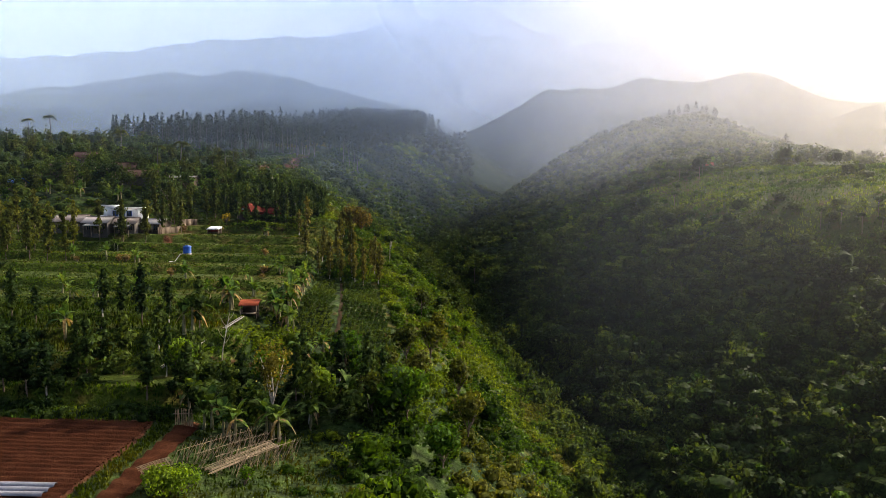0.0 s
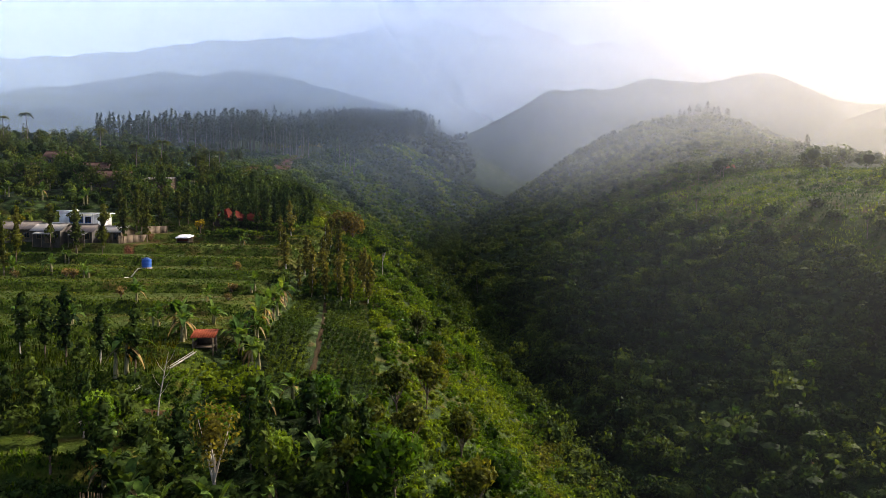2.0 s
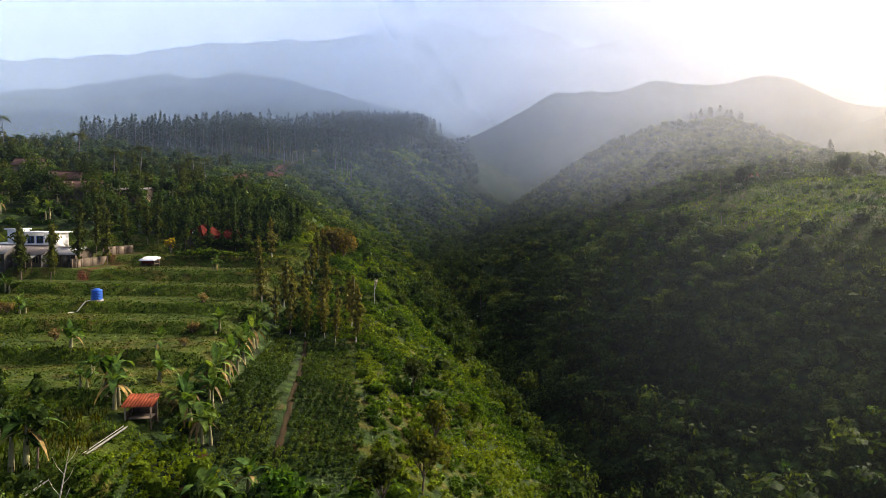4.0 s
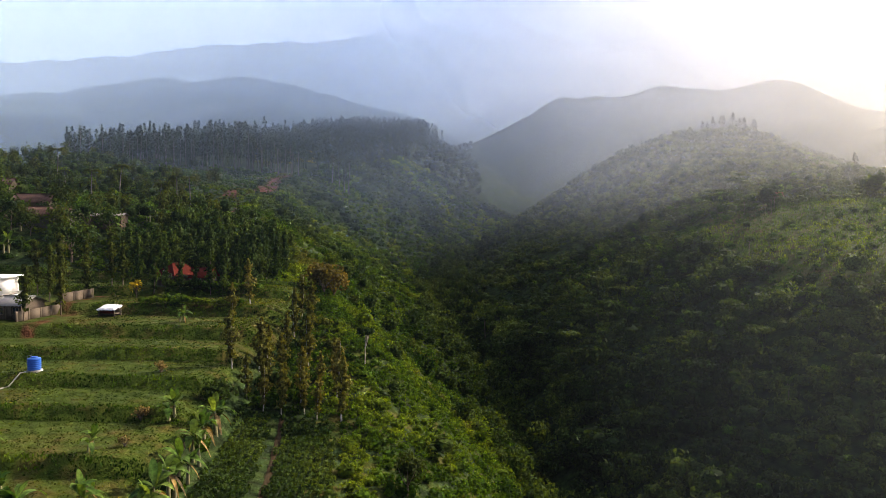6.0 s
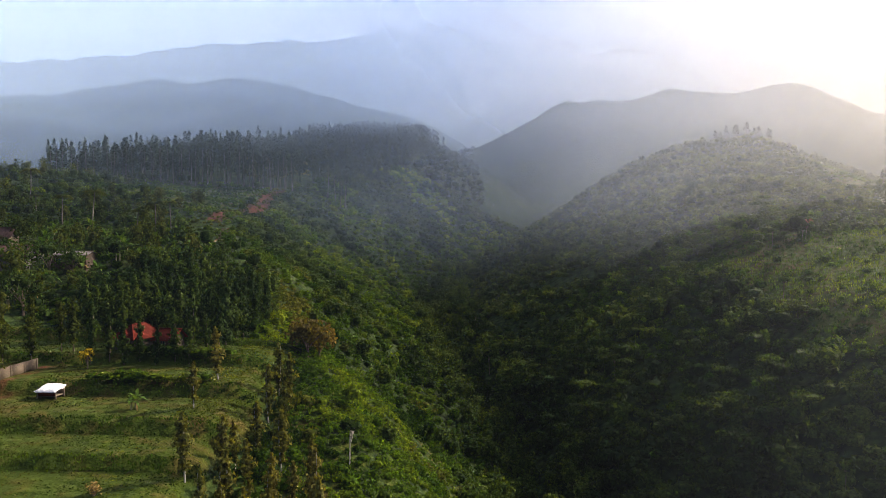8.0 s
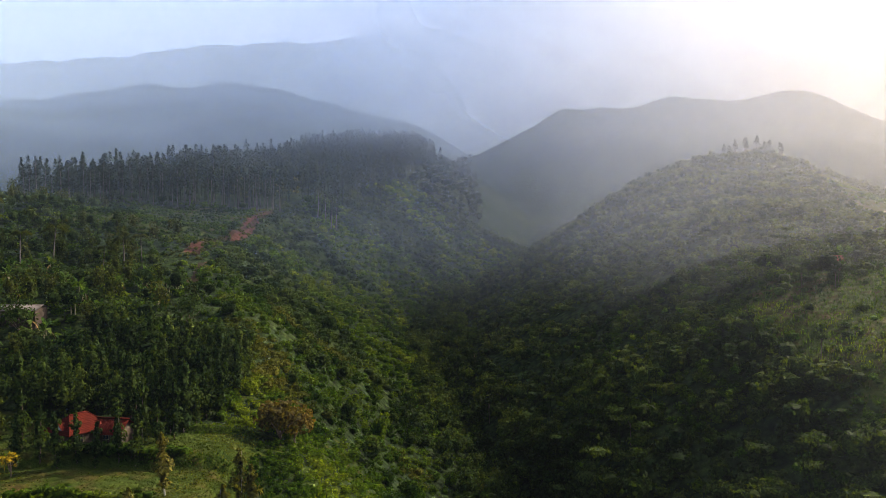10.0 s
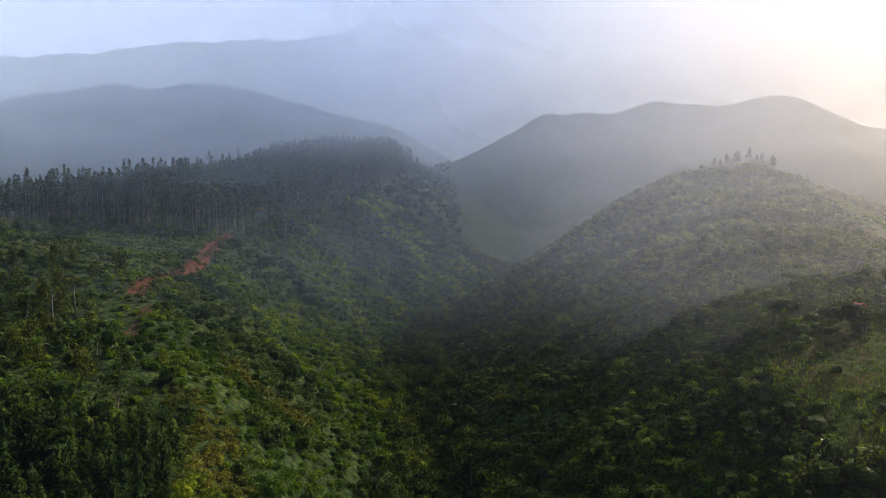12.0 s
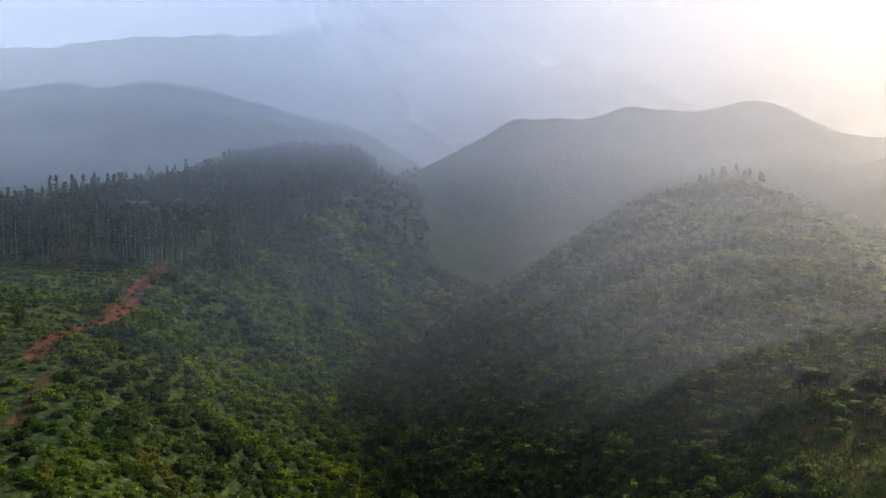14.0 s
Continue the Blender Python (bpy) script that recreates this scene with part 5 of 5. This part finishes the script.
for p0, p1 in ((corners[0], r0), (corners[1], r1), (corners[2], r1), (corners[3], r0)):
    part("hip_cap", stem((p0, tuple((np.array(p0) + p1) / 2), p1), (0.1, 0.1, 0.1), 5), TILE, rh)
dm = gable_wall(-2.9, -1.2, -0.75, 0.75, 2.0, 2.75, 3.35)
dm.materials.append(WHITE)
dormer = part("dormer", dm, WHITE, rh, "white dormer gable")
for s in (-1, 1):
    part("dormer_roof", sheet(-3.1, -0.8, s * 0.95, 0, 2.62, 3.42, 6, 0.02), TILE, dormer)
opening(rh, -1.4, -2.3, 0.8, 0.8, 0.9, WOOD)
opening(rh, 1.2, -2.3, 0.0, 0.8, 1.9, WOOD, "door")
at_place(rh, -50.6, 195.6, 62)
at_place(gabled_house("small annex with a red tiled roof behind trees", 4.0, 3.4, 1.9, 3.2, DARK_WOOD, TILE, ((0, 0.8, 0.8, 0.8, "window"),), WOOD, "red-roofed houses", waves=3.0), -46.2, 196.6, -8)
at_place(gabled_house("small wooden hut with an orange roof on the hillside", 3.6, 3.0, 2.0, 3.0, WOOD, ORANGE_TILE, ((0, 0.2, 0.8, 1.6, "door"),), WOOD, "", waves=3.0), 104, 291, 10)


def open_hut(label, w, d, low_, high, roof_mat, waves, group=""):
    """A single-pitch field hut on posts."""
    h = thing("field_hut", label, "hut", group)
    part("roof", sheet(-w / 2 - 0.3, w / 2 + 0.3, -d / 2 - 0.3, d / 2 + 0.3, low_, high, waves, 0.035, 0.07), roof_mat, h)
    for x in (-w / 2, w / 2):
        for y in (-d / 2, d / 2):
            part("post", box(x - 0.06, x + 0.06, y - 0.06, y + 0.06, -0.5, (low_ if y < 0 else high) - 0.1), WOOD, h)
    part("back_wall", box(-w / 2, w / 2, d / 2 - 0.05, d / 2 + 0.03, -0.3, high - 0.35), DARK_WOOD, h)
    part("side_wall", box(-w / 2 - 0.03, -w / 2 + 0.03, -d / 2 + 0.1, d / 2 - 0.1, -0.3, low_ * 0.6), DARK_WOOD, h)
    part("floor_bench", box(-w / 2 + 0.1, w / 2 - 0.1, -d / 2 + 0.4, d / 2 - 0.1, 0.35, 0.45), WOOD, h)
    return h


at_place(open_hut("open field hut with an orange clay-tiled roof", 2.3, 2.2, 1.75, 2.3, ORANGE_TILE, 10), -28.6, 108.6, 6)
def crumpled(w, d, z0, z1):
    """A lumpy tarpaulin thrown over a frame, hanging a little at its edges."""
    u, v_ = np.meshgrid(np.linspace(-1, 1, 17), np.linspace(-1, 1, 13))
    edge = smooth((np.maximum(np.abs(u), np.abs(v_)) - 0.8) / 0.2)
    lump = 0.16 * np.abs(rough_noise(u * 3, v_ * 2.4, 0.62, 2.0)) + 0.06 * rough_noise(u * 3, v_ * 3, 0.22, 5.0)
    x_, y_ = u * w / 2 * (1 + 0.05 * rough_noise(v_, u, 0.3)), v_ * d / 2 * (1 + 0.06 * rough_noise(u, v_, 0.25, 3.0))
    top = np.stack([x_, y_, z0 + (z1 - z0) * (v_ + 1) / 2 + lump - 0.28 * edge], -1).reshape(-1, 3)
    i = np.arange(17 * 13).reshape(13, 17)
    q = np.stack([i[:-1, :-1], i[:-1, 1:], i[1:, 1:], i[1:, :-1]], -1).reshape(-1, 4)
    return joined((top, q), (top - (0, 0, 0.04), q[:, ::-1]))


sh = at_place(open_hut("low goat shed with a crumpled white tarpaulin roof", 2.6, 2.0, 1.15, 1.6, DARK_WOOD, 3), -54.2, 175.2, -4)
part("tarpaulin", crumpled(3.1, 2.7, 1.32, 1.75), TARP, sh, "crumpled white tarpaulin")
part("front_rail", box(-1.2, 1.2, -0.95, -0.88, 0.5, 1.0), TILE, sh, "reddish plank rail")


# the blue water tank with its hose
def lathe(profile, sides=28):
    """A turned body from (radius, height) pairs."""
    a = np.arange(sides) * 2 * np.pi / sides
    v = np.concatenate([np.stack([r * np.cos(a), r * np.sin(a), 0 * a + z], -1) for r, z in profile])
    f = [(k * sides + i, k * sides + (i + 1) % sides, (k + 1) * sides + (i + 1) % sides, (k + 1) * sides + i) for k in range(len(profile) - 1) for i in range(sides)]
    return v, np.array(f)


tank = thing("water_tank", "round blue plastic water tank standing on the terrace", "water tank")
body = [(0.01, 0.25), (0.76, 0.25), (0.8, 0.3)]
for k in range(5):
    body += [(0.8, 0.36 + k * 0.24), (0.77, 0.42 + k * 0.24), (0.77, 0.48 + k * 0.24), (0.8, 0.54 + k * 0.24)]
body += [(0.8, 1.62), (0.74, 1.7), (0.4, 1.76), (0.38, 1.76)]
part("tank_body", lathe(body), BLUE, tank)
part("lid", lathe([(0.42, 1.74), (0.42, 1.86), (0.36, 1.9), (0.01, 1.92)], 20), BLUE, tank)
part("plinth", box(-0.7, 0.7, -0.7, 0.7, -0.4, 0.25), CONCRETE, tank)
part("inlet_pipe", stem(((-0.85, 0, 0), (-0.85, 0, 1.95), (-0.3, 0, 2.0)), (0.03, 0.03, 0.03), 6), HOSE, tank)
at_place(tank, -51.4, 148.2)
hose_at = [(-51.9 - 0.28 * i, 147.2 - 0.75 * i) for i in range(6)]
hose = new("water_hose", quick_mesh("water_hose", *stem([(x, y, height(x, y) + 0.16) for x, y in hose_at], [0.09] * 6, 6), HOSE))
tagged(hose, "pale hose running down from the blue tank", "hose")

# the boundary wall of the houses, in bays between piers
wall_ = thing("boundary_wall", "tan plastered boundary wall with piers along the path", "wall")
for i in range(8):
    y0 = 166.5 + i * 2.7
    x0 = -64.3 + 0.13 * (y0 - 166.5)
    g = height(x0, y0)
    part("pier", box(x0 - 0.14, x0 + 0.14, y0 - 0.14, y0 + 0.14, g - 0.5, g + 1.6), TAN, wall_)
    if i < 7:
        bay = turned(box(0.14, 2.57, -0.08, 0.08, 0, 2.0), math.atan2(2.7, 0.351))
        bay[0][:] += (x0, y0, g - 0.45)
        part("wall_bay", bay, TAN, wall_)

# the water channel that leads to the hut
channel = thing("water_channel", "pale concrete water channel leading to the hut", "channel")
za, zb = height(-28.8, 105.6) + 0.45, height(-34.2, 89) + 0.9
run = [(-28.8 - 5.4 * k, 105.6 - 16.6 * k, za + (zb - za) * k) for k in (0, 0.25, 0.5, 0.75, 1)]
for off in (-0.2, 0.2):
    part("channel_edge", stem([(x + off, y - off * 0.3, z + 0.1) for x, y, z in run], [0.05] * 5, 4), CONCRETE, channel)
part("channel_bed", stem([(x, y, z - 0.05) for x, y, z in run], [0.11] * 5, 4), CONCRETE, channel)
for k in (1, 2, 3):
    x, y, z = run[k]
    part("channel_prop", box(x - 0.1, x + 0.1, y - 0.1, y + 0.1, min(height(x, y), z) - 0.3, z), CONCRETE, channel)


# bamboo: bean trellis, fence, shelter
def pole(a, b_, r=0.028):
    return stem((a, ((a[0] + b_[0]) / 2, (a[1] + b_[1]) / 2, (a[2] + b_[2]) / 2 + 0.03), b_), (r, r * 0.9, r * 0.7), 5)


prng = np.random.default_rng(9)
for k in range(4):
    tr = thing("bean_trellis", "row of crossed bamboo canes for climbing beans", "trellis", "bean trellises")
    x0, y0, x1, y1 = -24.3 + k * 1.75, 66.5 - 0.1 * k, -19.6 + k * 1.5, 74.8 - 0.2 * k
    n = 20
    for i in range(n):
        s = i / (n - 1)
        x, y = x0 + (x1 - x0) * s, y0 + (y1 - y0) * s
        g = height(x, y)
        for side in (-1, 1):
            j = prng.normal(0, 0.26, 4)
            part("cane", pole((x + side * 0.3 - 0.2 + j[0], y + j[1], g - 0.1), (x + 0.5 + j[2], y + 0.3 + j[3], g + 1.8)), BAMBOO, tr)
    part("ridge_cane", pole((x0, y0, height(x0, y0) + 1.5), (x1, y1, height(x1, y1) + 1.5), 0.028), BAMBOO, tr)
for k in range(9):
    fx, fy = -28.3 + k * 0.22, 77.1
    j = prng.normal(0, 0.06, 3)
    if k == 0:
        fence = thing("bamboo_fence", "short fence of upright bamboo poles at the field edge", "fence")
        g0 = height(fx, fy)
    part("fence_pole", pole((fx, fy, g0 - 0.2), (fx + j[0], fy + j[1], g0 + 1.7 + j[2]), 0.06), BAMBOO, fence)
part("fence_rail", pole((-28.5, 77.05, g0 + 1.2), (-26.3, 77.05, g0 + 1.15), 0.04), BAMBOO, fence)


def cane_roof(label, x, y, w, d, low_, high, turn, n):
    h = thing("bamboo_shelter", label, "shelter", "bamboo shelters")
    for i in range(n):
        px = -w / 2 + w * i / (n - 1)
        j = prng.normal(0, 0.08, 3)
        part("roof_cane", pole((px + j[0], -d / 2 + 3 * j[1], low_), (px + j[2], d / 2, high), 0.036), BAMBOO, h)
    for px in (-w / 2, w / 2):
        part("post", pole((px, -d / 2 + 0.3, -0.3), (px, -d / 2 + 0.3, low_), 0.05), BAMBOO, h)
        part("post", pole((px, d / 2 - 0.3, -0.3), (px, d / 2 - 0.3, high - 0.1), 0.05), BAMBOO, h)
    part("beam", pole((-w / 2 - 0.2, -d / 2 + 0.3, low_ - 0.07), (w / 2 + 0.2, -d / 2 + 0.3, low_ - 0.07), 0.05), BAMBOO, h)
    part("beam", pole((-w / 2 - 0.2, d / 2 - 0.3, high - 0.17), (w / 2 + 0.2, d / 2 - 0.3, high - 0.17), 0.05), BAMBOO, h)
    return at_place(h, x, y, turn)


cane_roof("bare bamboo roof frame over a field shelter", -24.9, 63.0, 2.2, 2.6, 1.2, 1.7, -58, 8)
cane_roof("long low bamboo frame beside the bean rows", -18.9, 68.6, 1.9, 7.2, 0.7, 1.5, -42, 12)
stand(broad_tree(21, 2.5, 1.6, -0.35, BRIGHT_LEAF, "dense bright green vine heap over the shelter", "", 1400, 0.32, "vine_bush"), [(-22.8, 60.8)], rng, (0.95, 1.0))
stand(broad_tree(22, 0.7, 0.7, 0.2, BRIGHT_LEAF, "small green vine bush by the trellis", "", 160, 0.25, "vine_bush"), [(-17.6, 64.5)], rng)
for k in range(3):
    y = 59.2 + k * 0.95
    xs = np.linspace(-42, -32.6, 14)
    ang = np.linspace(0, np.pi, 7)
    v = np.concatenate([np.stack([xs, y - 0.36 * math.cos(a) + 0 * xs, ground_z(xs, 0 * xs + y) + 0.2 + 0.24 * math.sin(a)], -1) for a in ang])
    f = np.array([(r * 14 + i, r * 14 + i + 1, (r + 1) * 14 + i + 1, (r + 1) * 14 + i) for r in range(6) for i in range(13)])
    tagged(new("mulch_bed", quick_mesh("mulch_bed", v, f, MULCH)), "raised planting bed under silver mulch film", "plant bed", "mulched beds")

# ---- mist ----
lane_z = curve((0, 25, 50, 75, 100, 125, 150, 175), (60, 61.4, 67.6, 80, 92.4, 102.5, 111.2, 119))     # the clear lane through the nearest veils


def mist_bank(far, thick):
    """One veil of mist across the valley, with a clear lane in the near ones."""
    left, right, top = -far * 0.85 - 60, far * 0.75 + 40, far * 0.4 + 110
    gap = float(lane_z(far)) if far < 175 else None
    x = np.linspace(left, right, 21)
    z = np.linspace(-20, top, 9)
    if gap is not None:
        x = np.concatenate([np.linspace(left, -6, 10), np.linspace(8, right, 10)])
        z = np.concatenate([np.linspace(-20, gap - 7, 5), np.linspace(gap + 7, top, 4)])
    n = len(x)
    X, Z = np.meshgrid(x, z)
    v = np.stack([X, 0 * X + far, Z], -1).reshape(-1, 3)
    f = np.array([(k * n + i, k * n + i + 1, (k + 1) * n + i + 1, (k + 1) * n + i) for k in range(len(z) - 1) for i in range(n - 1) if gap is None or (i, k) != (9, 4)])
    # The blue and the near white are the ends of the painted glow.
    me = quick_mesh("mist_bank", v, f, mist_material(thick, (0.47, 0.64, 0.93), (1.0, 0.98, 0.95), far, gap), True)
    return tagged(new("mist_bank", me), "thin pale morning mist hanging across the valley, whitened towards the sun", "mist", kind="stuff")


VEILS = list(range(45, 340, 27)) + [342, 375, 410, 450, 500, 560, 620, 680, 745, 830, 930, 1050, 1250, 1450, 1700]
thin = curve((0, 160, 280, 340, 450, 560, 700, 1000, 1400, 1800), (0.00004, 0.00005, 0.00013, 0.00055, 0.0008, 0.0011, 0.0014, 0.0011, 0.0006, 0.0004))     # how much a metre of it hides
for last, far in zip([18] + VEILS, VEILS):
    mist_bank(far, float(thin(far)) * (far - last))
